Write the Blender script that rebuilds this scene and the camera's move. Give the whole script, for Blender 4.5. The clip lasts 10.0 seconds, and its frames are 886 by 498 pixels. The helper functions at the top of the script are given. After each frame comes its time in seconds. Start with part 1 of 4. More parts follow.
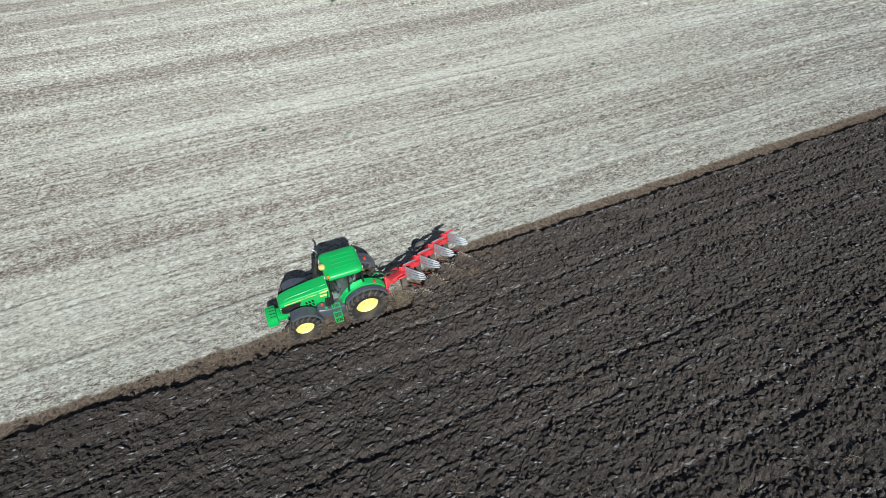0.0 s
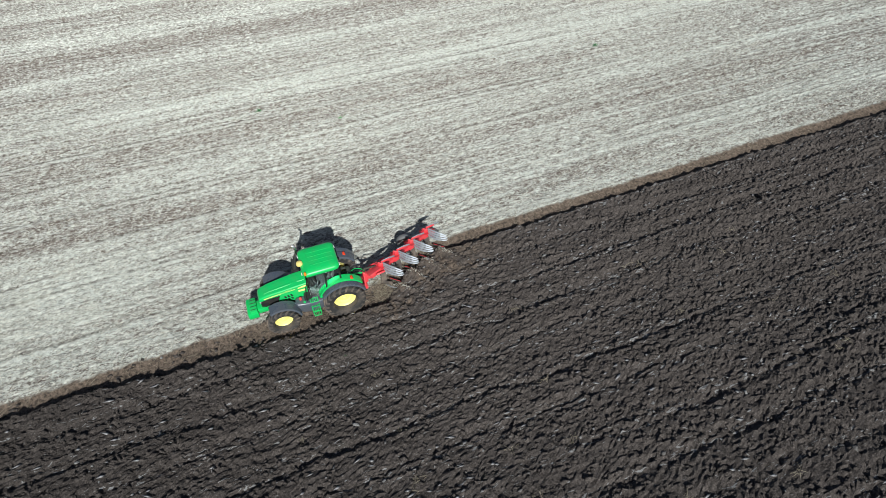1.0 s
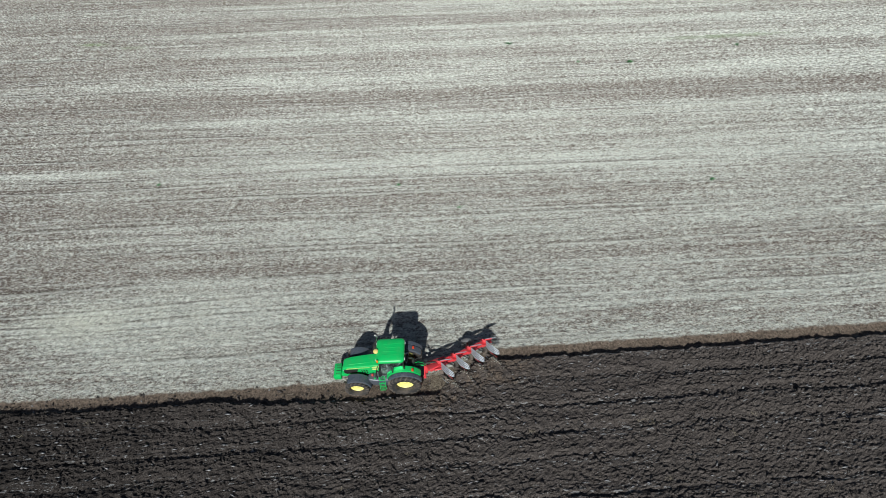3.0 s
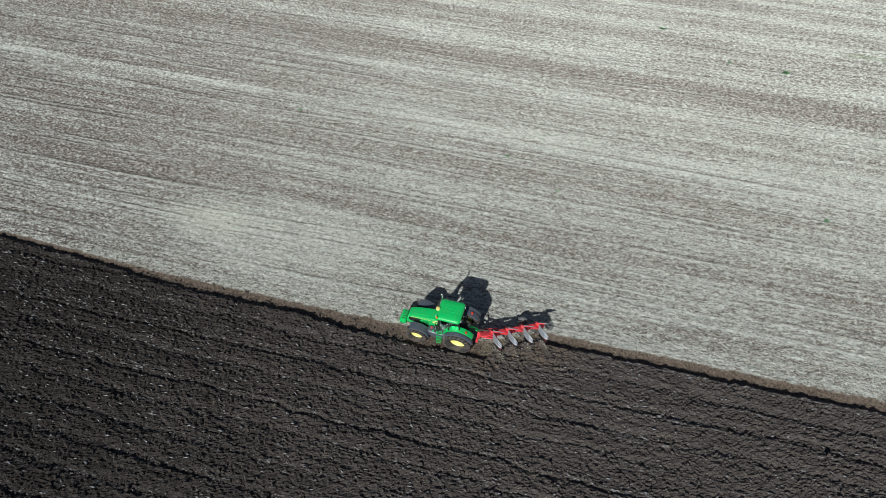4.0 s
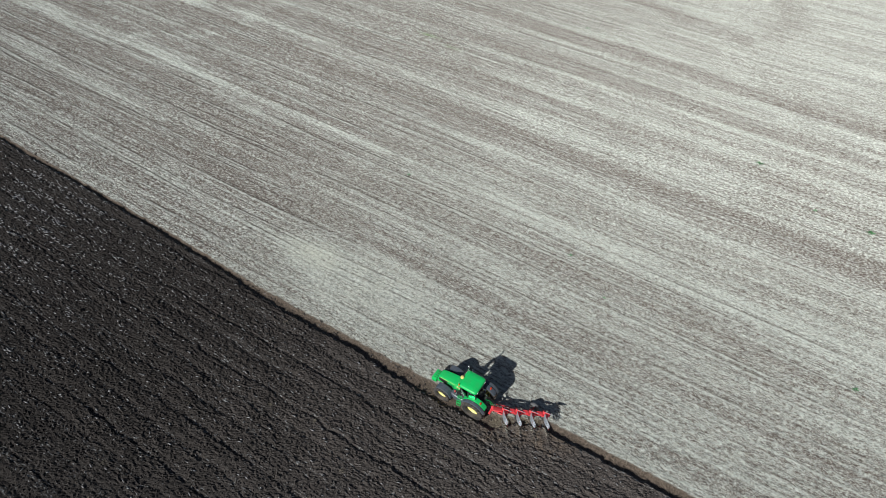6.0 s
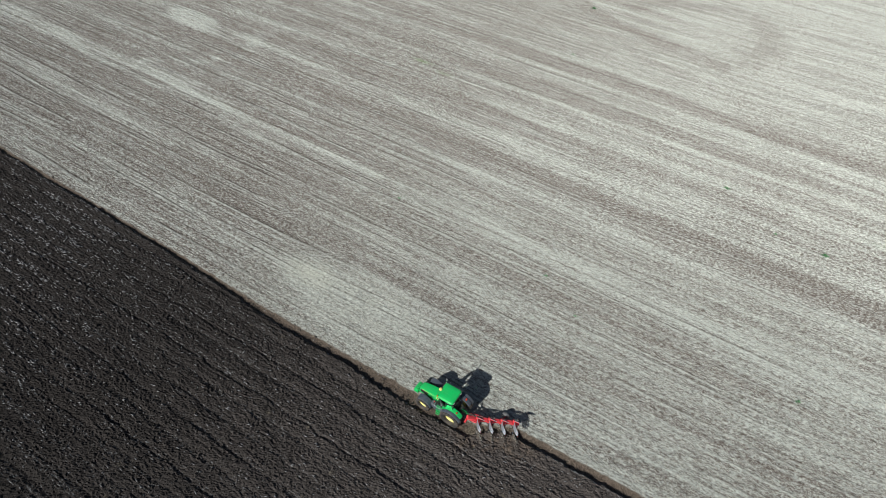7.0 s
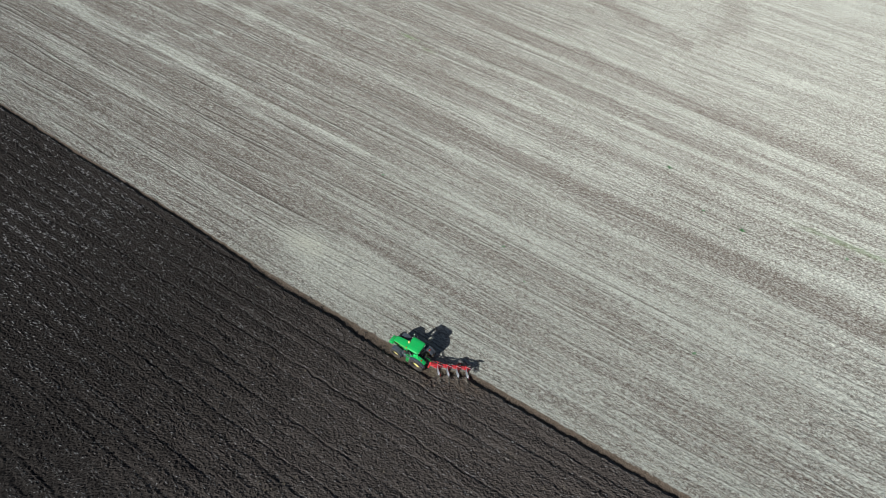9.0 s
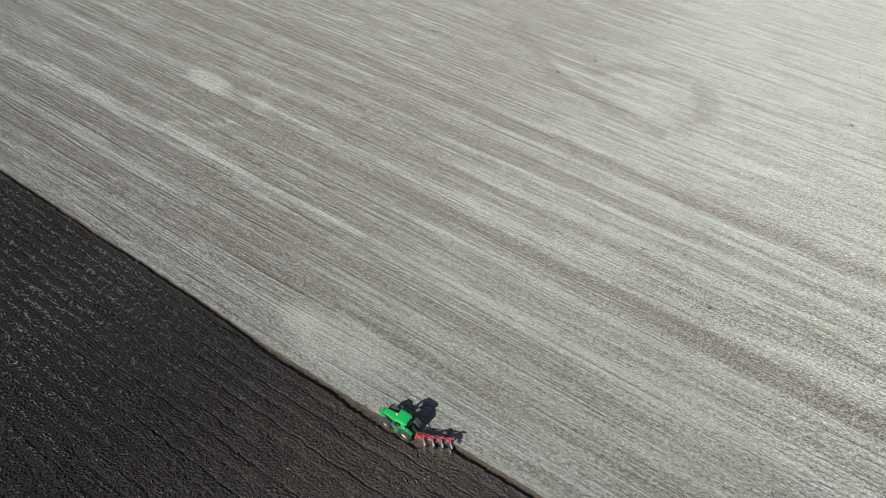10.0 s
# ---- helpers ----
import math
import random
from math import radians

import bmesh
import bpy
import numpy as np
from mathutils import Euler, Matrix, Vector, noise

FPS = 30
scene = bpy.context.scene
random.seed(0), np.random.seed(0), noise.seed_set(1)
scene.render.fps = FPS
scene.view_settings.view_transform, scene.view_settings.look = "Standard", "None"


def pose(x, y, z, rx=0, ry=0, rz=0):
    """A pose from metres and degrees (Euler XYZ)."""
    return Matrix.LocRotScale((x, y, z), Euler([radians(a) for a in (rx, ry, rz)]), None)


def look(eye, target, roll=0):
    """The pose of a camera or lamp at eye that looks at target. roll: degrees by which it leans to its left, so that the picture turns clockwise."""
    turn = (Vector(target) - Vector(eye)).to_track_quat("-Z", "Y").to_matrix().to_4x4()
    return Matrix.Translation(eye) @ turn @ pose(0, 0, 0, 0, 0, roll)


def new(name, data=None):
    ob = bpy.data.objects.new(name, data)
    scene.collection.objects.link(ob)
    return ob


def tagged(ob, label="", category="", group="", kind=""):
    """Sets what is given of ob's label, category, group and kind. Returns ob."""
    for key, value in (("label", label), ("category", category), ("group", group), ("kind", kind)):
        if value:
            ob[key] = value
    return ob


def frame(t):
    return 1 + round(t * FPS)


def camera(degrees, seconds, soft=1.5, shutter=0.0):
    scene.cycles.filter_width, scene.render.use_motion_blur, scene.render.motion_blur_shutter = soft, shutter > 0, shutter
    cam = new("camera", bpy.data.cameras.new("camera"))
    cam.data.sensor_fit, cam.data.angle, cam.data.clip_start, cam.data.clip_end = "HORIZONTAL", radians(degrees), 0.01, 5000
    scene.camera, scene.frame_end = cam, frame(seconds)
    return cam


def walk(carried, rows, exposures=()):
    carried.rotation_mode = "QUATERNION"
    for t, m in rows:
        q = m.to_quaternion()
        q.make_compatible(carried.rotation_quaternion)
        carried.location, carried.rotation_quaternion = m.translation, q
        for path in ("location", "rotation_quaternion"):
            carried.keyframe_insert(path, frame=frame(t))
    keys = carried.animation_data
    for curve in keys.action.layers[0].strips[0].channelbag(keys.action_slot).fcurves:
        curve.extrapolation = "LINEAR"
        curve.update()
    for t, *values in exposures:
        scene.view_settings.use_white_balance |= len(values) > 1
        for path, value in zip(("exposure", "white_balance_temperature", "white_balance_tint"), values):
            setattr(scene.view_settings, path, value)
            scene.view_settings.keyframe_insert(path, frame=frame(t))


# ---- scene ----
cam = camera(73.02, 10.0, soft=0.75)
walk(cam, [
    (0, pose(-3.39, -19.05, 18.54, 51.66, 4.06, -23.54)),
    (0.5, pose(-2.29, -19.03, 19.14, 48.10, 4.20, -23.40)),
    (0.7, pose(-1.89, -19.04, 19.45, 47.71, 4.26, -23.21)),
    (1, pose(-1.32, -19.07, 20.01, 47.93, 4.09, -21.36)),
    (1.5, pose(-0.28, -19.24, 21.29, 48.52, 3.39, -12.59)),
    (2, pose(0.94, -19.67, 23.35, 49.05, 3.39, -8.14)),
    (2.2, pose(1.48, -19.83, 24.56, 49.09, 3.55, -7.45)),
    (3.3, pose(4.32, -21.12, 30.22, 48.74, 3.51, 3.23)),
    (3.5, pose(4.95, -21.28, 30.98, 47.48, 3.05, 7.55)),
    (4, pose(6.26, -21.55, 32.51, 44.34, 1.88, 15.77)),
    (4.2, pose(6.76, -21.60, 33.20, 43.42, 1.49, 18.23)),
    (4.5, pose(7.53, -21.70, 34.30, 43.70, 1.05, 21.49)),
    (5, pose(8.85, -22.16, 35.91, 46.33, 0.32, 26.34)),
    (5.2, pose(9.44, -22.40, 36.49, 47.00, 0.08, 28.14)),
    (5.5, pose(10.31, -22.68, 37.52, 48.34, -0.33, 30.77)),
    (5.7, pose(10.84, -22.77, 38.40, 48.34, -0.56, 32.04)),
    (7, pose(14.66, -24.46, 44.35, 49.12, -0.55, 32.73)),
    (7.5, pose(16.14, -25.42, 47.24, 48.12, -0.66, 32.81)),
    (7.8, pose(17.14, -25.99, 48.96, 47.17, -0.69, 32.89)),
    (8, pose(17.78, -26.32, 50.11, 45.82, -0.70, 32.93)),
    (8.5, pose(19.19, -26.97, 53.03, 42.94, -0.79, 33.02)),
    (9, pose(20.81, -27.86, 55.84, 43.26, -0.78, 33.14)),
    (9.5, pose(22.29, -28.71, 58.94, 46.04, -0.83, 33.23)),
    (9.8, pose(23.32, -29.38, 60.57, 48.70, -0.85, 33.28)),
    (10, pose(24.06, -29.87, 61.57, 49.55, -0.84, 33.32)),
], exposures=[(0, -0.05, 6390, 9.5), (0.5, 0.02, 6390, 9.5), (1, 0.08, 6390, 9.5), (1.5, 0.07, 6370, 9.5), (2, 0.0, 6370, 9.5), (2.7, -0.1, 6370, 9.5), (3.5, -0.26, 6370, 9.5), (4.5, -0.07, 6380, 9.5), (5.5, -0.05, 6390, 10), (7.5, -0.13, 6490, 10), (10, -0.15, 6500, 10)])

# ---- light: clear sky, low autumn sun from behind the ploughed side ----
SUN_EL = radians(31.2)
SUN_DIR = Vector((-0.11 * math.cos(SUN_EL), -math.cos(SUN_EL), math.sin(SUN_EL)))
world = bpy.data.worlds.new("sky")
scene.world = world
world.use_nodes = True
wn = world.node_tree.nodes
sky = wn.new("ShaderNodeTexSky")
sky.sky_type, sky.sun_disc = "NISHITA", False
sky.sun_elevation, sky.sun_rotation = SUN_EL, math.pi + 0.11
world.node_tree.links.new(sky.outputs[0], wn["Background"].inputs[0])
wn["Background"].inputs[1].default_value = 0.05
sun_data = bpy.data.lights.new("sun", "SUN")
sun_data.energy, sun_data.angle, sun_data.color = 5.0, radians(0.55), (0.955, 0.98, 0.94)
sun = new("sun", sun_data)
sun.matrix_world = look(SUN_DIR * 200, (0, 0, 0))


# ---- node helpers and materials ----
class Graph:
    """A material under construction, with short calls for its nodes."""

    def __init__(self, name):
        self.m = bpy.data.materials.new(name)
        self.m.use_nodes = True
        self.t = self.m.node_tree
        self.b = self.t.nodes["Principled BSDF"]

    def node(self, kind):
        return self.t.nodes.new(kind)

    def put(self, socket, v):
        if isinstance(v, bpy.types.NodeSocket):
            self.t.links.new(v, socket)
        elif isinstance(v, (tuple, list)) and len(v) == 3 and len(socket.default_value) == 4:
            socket.default_value = (*v, 1)
        else:
            socket.default_value = v

    def math(self, op, a, b=0.0, c=0.0, clamp=False):
        n = self.node("ShaderNodeMath")
        n.operation, n.use_clamp = op, clamp
        for k, v in enumerate((a, b, c)):
            self.put(n.inputs[k], v)
        return n.outputs[0]

    def mix(self, f, a, b, blend="MIX"):
        n = self.node("ShaderNodeMix")
        n.data_type, n.blend_type = "RGBA", blend
        self.put(n.inputs[0], f), self.put(n.inputs[6], a), self.put(n.inputs[7], b)
        return n.outputs[2]

    def span(self, v, lo, hi, a=0.0, b=1.0):
        n = self.node("ShaderNodeMapRange")
        n.interpolation_type = "SMOOTHSTEP"
        for k, x in enumerate((v, lo, hi, a, b)):
            self.put(n.inputs[k], x)
        return n.outputs[0]

    def noise(self, vec, scale, detail=3.0, rough=0.55, stretch=None, distortion=0.0):
        if stretch:
            mp = self.node("ShaderNodeVectorMath")
            mp.operation = "MULTIPLY"
            self.put(mp.inputs[0], vec)
            mp.inputs[1].default_value = stretch
            vec = mp.outputs[0]
        n = self.node("ShaderNodeTexNoise")
        self.put(n.inputs["Vector"], vec)
        n.inputs["Scale"].default_value, n.inputs["Detail"].default_value = scale, detail
        n.inputs["Roughness"].default_value, n.inputs["Distortion"].default_value = rough, distortion
        return n.outputs[0]

    def attr(self, name):
        n = self.node("ShaderNodeAttribute")
        n.attribute_name = name
        return n

    def place(self):
        return self.node("ShaderNodeTexCoord").outputs["Object"]

    def bump(self, height, strength, distance):
        n = self.node("ShaderNodeBump")
        n.inputs["Strength"].default_value, n.inputs["Distance"].default_value = strength, distance
        self.put(n.inputs["Height"], height)
        self.put(self.b.inputs["Normal"], n.outputs[0])

    def done(self, **sets):
        names = {"color": "Base Color", "rough": "Roughness", "metal": "Metallic", "spec": "Specular IOR Level",
                 "coat": "Coat Weight", "coat_rough": "Coat Roughness", "diffuse": "Diffuse Roughness",
                 "transmission": "Transmission Weight", "ior": "IOR", "alpha": "Alpha",
                 "glow": "Emission Strength", "glow_color": "Emission Color"}
        for k, v in sets.items():
            self.put(self.b.inputs[names[k]], v)
        return self.m


def coated(name, color, dust=(0.16, 0.125, 0.1), amount=0.35, rough=0.32, coat=0.0, metal=0.0, spots=3.0):
    """Painted, rubber or plastic surface with a film of field dust in patches and fine scuffs."""
    g = Graph(name)
    p = g.place()
    big, small = g.noise(p, spots, 4), g.noise(p, spots * 14, 3)
    veil = g.math("MULTIPLY", g.span(g.math("ADD", big, g.math("MULTIPLY", small, 0.35)), 0.55, 0.95), amount)
    tone = g.mix(g.math("MULTIPLY", small, 0.35), color, tuple(c * 0.72 for c in color))
    r = g.math("ADD", rough, g.math("MULTIPLY", veil, 0.5))
    g.bump(small, 0.12, 0.004)
    return g.done(color=g.mix(veil, tone, dust), rough=r, coat=coat, metal=metal)


GREEN = coated("green_paint", (0.009, 0.52, 0.118), amount=0.12, rough=0.34, coat=0.15)
YELLOW = coated("yellow_paint", (0.93, 0.84, 0.28), amount=0.22, rough=0.35)
RED = coated("red_paint", (0.74, 0.055, 0.07), amount=0.28, rough=0.38)
RUBBER = coated("tyre_rubber", (0.022, 0.022, 0.023), dust=(0.15, 0.12, 0.1), amount=0.6, rough=0.75, spots=2.2)
TREAD = coated("dusty_tyre_tread", (0.07, 0.06, 0.054), dust=(0.19, 0.15, 0.12), amount=0.9, rough=0.8, spots=2.5)
BLACK = coated("black_plastic", (0.016, 0.017, 0.019), amount=0.16, rough=0.42)
GREY = coated("grey_fender_plastic", (0.075, 0.09, 0.115), amount=0.2, rough=0.26)
CHASSIS = coated("dark_cast_metal", (0.03, 0.045, 0.035), amount=0.55, rough=0.55)
STEEL = coated("polished_plough_steel", (0.50, 0.54, 0.60), dust=(0.12, 0.11, 0.10), amount=0.4, rough=0.3, metal=0.5, spots=5)
POLISHED = coated("steel_worn_bright", (0.66, 0.71, 0.78), dust=(0.3, 0.27, 0.25), amount=0.2, rough=0.28, metal=0.3, spots=6)
LAMP_RED = coated("red_lamp_lens", (0.75, 0.06, 0.02), amount=0.05, rough=0.15)
LAMP_ORANGE = coated("orange_beacon_lens", (0.85, 0.25, 0.02), amount=0.05, rough=0.15)
LENS = coated("clear_lamp_lens", (0.7, 0.72, 0.74), amount=0.1, rough=0.15)
CREAM = coated("cream_yellow_dome", (0.82, 0.66, 0.22), amount=0.1, rough=0.35)
SEAT = coated("seat_fabric", (0.055, 0.06, 0.06), amount=0.1, rough=0.8)
TRIM = coated("grey_cab_trim", (0.05, 0.06, 0.062), amount=0.25, rough=0.6)
PALE_GREY = coated("dusty_grey_steel", (0.15, 0.155, 0.16), amount=0.5, rough=0.5)
CHROME = coated("chromed_pipe", (0.8, 0.8, 0.8), amount=0.1, rough=0.18, metal=1.0)

g = Graph("tinted_cab_glass")
GLASS = g.done(color=(0.80, 0.92, 0.92), rough=0.03, transmission=1.0, ior=1.45)

# ploughed earth: dark, damp, with paler smeared faces
def earth_colors(g, p):
    n1, n2, n3 = g.noise(p, 0.35, 3), g.noise(p, 3.2, 4, 0.6), g.noise(p, 13, 5, 0.82)
    c = g.mix(n1, (0.044, 0.0375, 0.0345), (0.066, 0.0555, 0.0505))
    c = g.mix(g.span(n2, 0.42, 0.72), c, (0.081, 0.069, 0.063))
    c = g.mix(g.span(n3, 0.49, 0.64, 0, 0.95), c, (0.135, 0.115, 0.107))
    c = g.mix(g.span(n3, 0.30, 0.48, 0.75, 0), c, (0.022, 0.018, 0.016))
    # light falloff painted into the earth: darker ahead of the tractor, brighter near it
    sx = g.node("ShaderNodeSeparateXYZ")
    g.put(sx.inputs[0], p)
    dim = g.span(g.math("ADD", sx.outputs[0], g.math("MULTIPLY_ADD", n1, 24.0, -12.0)), -30, 8, 0.54, 1.2)
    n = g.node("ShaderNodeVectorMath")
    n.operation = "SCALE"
    g.put(n.inputs[0], c), g.put(n.inputs["Scale"], dim)
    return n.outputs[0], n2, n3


g = Graph("field_ground")
p = g.place()
lay = g.attr("lay").outputs["Vector"]
soil, wall, tone = (g.attr(k).outputs["Fac"] for k in ("soil", "wall", "tone"))
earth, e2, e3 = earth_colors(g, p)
sep = g.node("ShaderNodeSeparateXYZ")
g.put(sep.inputs[0], lay)
v = sep.outputs[1]
# broad pale and dark bands left by drilling and harvest, over 72 m across the field
wob = g.noise(lay, 1.0, 2, stretch=(0.03, 0.12, 1))
ramp = g.node("ShaderNodeValToRGB")
g.put(ramp.inputs[0], g.math("DIVIDE", g.math("ADD", v, g.math("MULTIPLY_ADD", wob, 2.4, -1.2)), 72.0, clamp=True))
els = ramp.color_ramp.elements
BANDS = [(0, .62), (2.6, .60), (5.2, .5), (7, .66), (9, .47), (11.7, .36), (13.4, .44), (15.2, .68), (16.4, .5), (18.8, .38), (21, .42),
         (23, .6), (24.6, .78), (26.4, .55), (29.5, .42), (31, .55), (34, .6), (35.4, .3), (36.8, .0), (38.2, .02), (39.4, .56), (42.5, .66), (45, .46),
         (47.5, .4), (50, .62), (54, .5), (57, .6), (59.4, .26), (61.6, .5), (66, .62), (69.6, .12), (72, .56)]
els[0].position, els[0].color = 0, (BANDS[0][1],) * 3 + (1,)
els[1].position, els[1].color = 1, (BANDS[-1][1],) * 3 + (1,)
for at, val in BANDS[1:-1]:
    els.new(at / 72.0).color = (val, val, val, 1)
band = ramp.outputs[0]
b1 = g.noise(lay, 1.0, 4, 0.6, stretch=(0.018, 0.75, 1))
b2 = g.noise(lay, 1.0, 3, 0.6, stretch=(0.09, 2.6, 1))
b3 = g.noise(lay, 1.0, 3, 0.65, stretch=(1.1, 5.5, 1), distortion=0.6)
b4 = g.noise(lay, 1.0, 3, 0.7, stretch=(2.4, 8.5, 1), distortion=0.9)
patch = g.noise(lay, 1.0, 4, 0.65, stretch=(0.09, 0.3, 1))
grain = g.noise(p, 9.0, 4, 0.7, distortion=0.8)
fine = g.noise(p, 26.0, 2, 0.7)
mixv = g.math("MULTIPLY_ADD", g.span(b1, 0.3, 0.7), 0.46, g.math("MULTIPLY_ADD", g.span(b2, 0.36, 0.64), 0.28, g.math("MULTIPLY_ADD", b3, 0.8, g.math("MULTIPLY_ADD", g.span(b4, 0.34, 0.66), 0.55, g.math("MULTIPLY_ADD", g.span(grain, 0.34, 0.66), 0.5, g.math("MULTIPLY_ADD", g.span(patch, 0.3, 0.7), 0.22, 0.13))))))
along = sep.outputs[0]
gain = g.span(along, -70, -15, 2.5, 1.5)  # the bands stand out more ahead of the tractor
straw_amount = g.math("ADD", g.math("ADD", mixv, g.math("MULTIPLY_ADD", g.math("SUBTRACT", band, 0.5), gain, -1.04)), tone)
wild = g.span(along, -60, -5, 1.0, 0.78)
# thin dark drill lines, broken along their length
sway = g.noise(lay, 1.0, 2, stretch=(0.02, 0.05, 1))


def drill_line(period, shift, half, gap):
    """Thin lines along the rows, fading in and out over some metres."""
    at = g.math("FRACT", g.math("ADD", g.math("DIVIDE", v, period), g.math("MULTIPLY_ADD", sway, 0.9, shift)))
    thin = g.span(g.math("ABSOLUTE", g.math("SUBTRACT", at, 0.5)), half * 0.4 / period, half / period, 1, 0)
    return g.math("MULTIPLY", thin, g.span(g.noise(lay, 1.0, 3, 0.7, stretch=(0.05, 0.35, gap)), 0.40, 0.53))


line = g.math("MAXIMUM", g.math("MAXIMUM", drill_line(3.35, 0.0, 0.15, 1.0), drill_line(4.7, 0.31, 0.13, 1.3)), g.math("MULTIPLY", drill_line(1.37, 0.57, 0.085, 1.7), 0.8))
rows = g.noise(lay, 1.0, 3, 0.6, stretch=(0.035, 2.1, 1), distortion=0.1)
thread = g.noise(lay, 1.0, 3, 0.65, stretch=(0.05, 3.4, 1), distortion=0.15)
sf = g.span(straw_amount, 0.14, 0.92)
tint = g.mix(g.noise(p, 0.06, 2), (0.468, 0.51, 0.468), (0.502, 0.512, 0.464))
stub = g.mix(sf, (0.150, 0.116, 0.099), tint)
stub = g.mix(g.span(g.math("ADD", grain, g.math("MULTIPLY", fine, 0.4)), 0.76, 0.95, 0, 0.55), stub, (0.62, 0.62, 0.55))
stub = g.mix(g.span(fine, 0.3, 0.44, 0.4, 0), stub, (0.10, 0.078, 0.068))
fleck = g.noise(p, 12.0, 3, 0.8, stretch=(0.65, 1.7, 1), distortion=0.5)
stub = g.mix(g.span(fleck, 0.38, 0.48, 0.8, 0), stub, (0.10, 0.078, 0.068))
stub = g.mix(g.span(fleck, 0.53, 0.63, 0, 0.8), stub, (0.70, 0.71, 0.64))
tuft = g.noise(p, 3.6, 3, 0.75, stretch=(0.8, 1.5, 1), distortion=0.4)
stub = g.mix(g.math("MULTIPLY", g.span(tuft, 0.38, 0.47, 1, 0), g.math("MULTIPLY", wild, g.span(sf, 0.25, 0.95, 0.95, 0.35))), stub, (0.126, 0.092, 0.078))
streak = g.noise(lay, 1.0, 4, 0.7, stretch=(1.3, 5.0, 1), distortion=0.8)
bare = g.math("MULTIPLY", g.span(streak, 0.52, 0.60), g.span(sf, 0.15, 0.8, 0.85, 0.25))
stub = g.mix(bare, stub, (0.10, 0.08, 0.071))
stub = g.mix(g.span(tuft, 0.54, 0.62, 0, 0.6), stub, (0.64, 0.66, 0.61))
clump = g.noise(p, 1.9, 3, 0.78, stretch=(0.9, 1.7, 1), distortion=0.5)
stub = g.mix(g.math("MULTIPLY", g.span(clump, 0.36, 0.48, 1, 0), g.math("MULTIPLY", wild, g.span(sf, 0.2, 0.95, 0.95, 0.4))), stub, (0.112, 0.084, 0.071))
stub = g.mix(g.span(clump, 0.53, 0.62, 0, 0.55), stub, (0.62, 0.645, 0.60))
blotch = g.noise(p, 0.85, 4, 0.75, stretch=(1, 1.8, 1), distortion=1.0)
patchy = g.span(sep.outputs[0], -65, -10, 0.8, 0.3)
stub = g.mix(g.math("MULTIPLY", g.span(blotch, 0.38, 0.49, 1, 0), g.math("MULTIPLY", patchy, g.span(sf, 0.2, 0.95, 1, 0.5))), stub, (0.086, 0.068, 0.06))
stub = g.mix(g.math("MULTIPLY", g.span(blotch, 0.53, 0.62), g.math("MULTIPLY", patchy, 0.7)), stub, (0.62, 0.65, 0.61))
strong = g.span(along, -65, 5, 2.3, 1.0)
stub = g.mix(g.math("MULTIPLY", strong, g.span(rows, 0.37, 0.45, 0.34, 0)), stub, (0.132, 0.103, 0.089))
stub = g.mix(g.math("MULTIPLY", strong, g.span(rows, 0.56, 0.64, 0, 0.28)), stub, (0.60, 0.62, 0.575))
stub = g.mix(g.span(thread, 0.36, 0.45, 0.25, 0), stub, (0.105, 0.084, 0.074))
stub = g.mix(g.span(thread, 0.56, 0.64, 0, 0.2), stub, (0.62, 0.64, 0.59))
pepper = g.noise(p, 6.5, 3, 0.8, stretch=(0.8, 1.3, 1), distortion=0.3)
stub = g.mix(g.math("MULTIPLY", g.span(pepper, 0.40, 0.47, 1, 0), g.math("MULTIPLY", wild, g.span(sf, 0.2, 0.9, 0.9, 0.45))), stub, (0.110, 0.080, 0.067))
stub = g.mix(g.math("MULTIPLY", g.span(pepper, 0.54, 0.61), g.span(sf, 0.2, 0.9, 0.45, 0.75)), stub, (0.68, 0.68, 0.61))
salt = g.noise(p, 4.0, 2, 0.7, stretch=(0.8, 1.35, 1), distortion=0.2)
open_straw = g.math("MAXIMUM", g.span(along, -50, 5, 0.8, 0.2), g.span(v, 18, 45, 0.2, 0.8))
stub = g.mix(g.math("MULTIPLY", g.math("MULTIPLY", open_straw, g.span(sf, 0.2, 0.9, 1.1, 0.5)), g.span(salt, 0.40, 0.48, 1, 0)), stub, (0.105, 0.079, 0.067))
stub = g.mix(g.math("MULTIPLY", g.math("MULTIPLY", open_straw, g.span(sf, 0.2, 0.9, 0.42, 1.0)), g.span(salt, 0.53, 0.60)), stub, (0.74, 0.74, 0.67))
stub = g.mix(g.math("MULTIPLY", line, g.math("MULTIPLY", g.span(along, -45, 8, 1.0, 0.6), g.span(tuft, 0.40, 0.56, 1.0, 0.6))), stub, (0.070, 0.055, 0.047))
ridge = g.math("MAXIMUM", drill_line(3.35, 0.055, 0.16, 1.0), drill_line(4.7, 0.348, 0.15, 1.3))
stub = g.mix(g.math("MULTIPLY", ridge, 0.3), stub, (0.62, 0.64, 0.59))
stub = g.mix(g.math("MULTIPLY", g.attr("chaff").outputs["Fac"], g.span(tuft, 0.3, 0.55)), stub, (0.56, 0.56, 0.48))
green = g.attr("green").outputs["Fac"]
stub = g.mix(g.math("MULTIPLY", green, g.span(grain, 0.35, 0.6)), stub, (0.12, 0.2, 0.06))
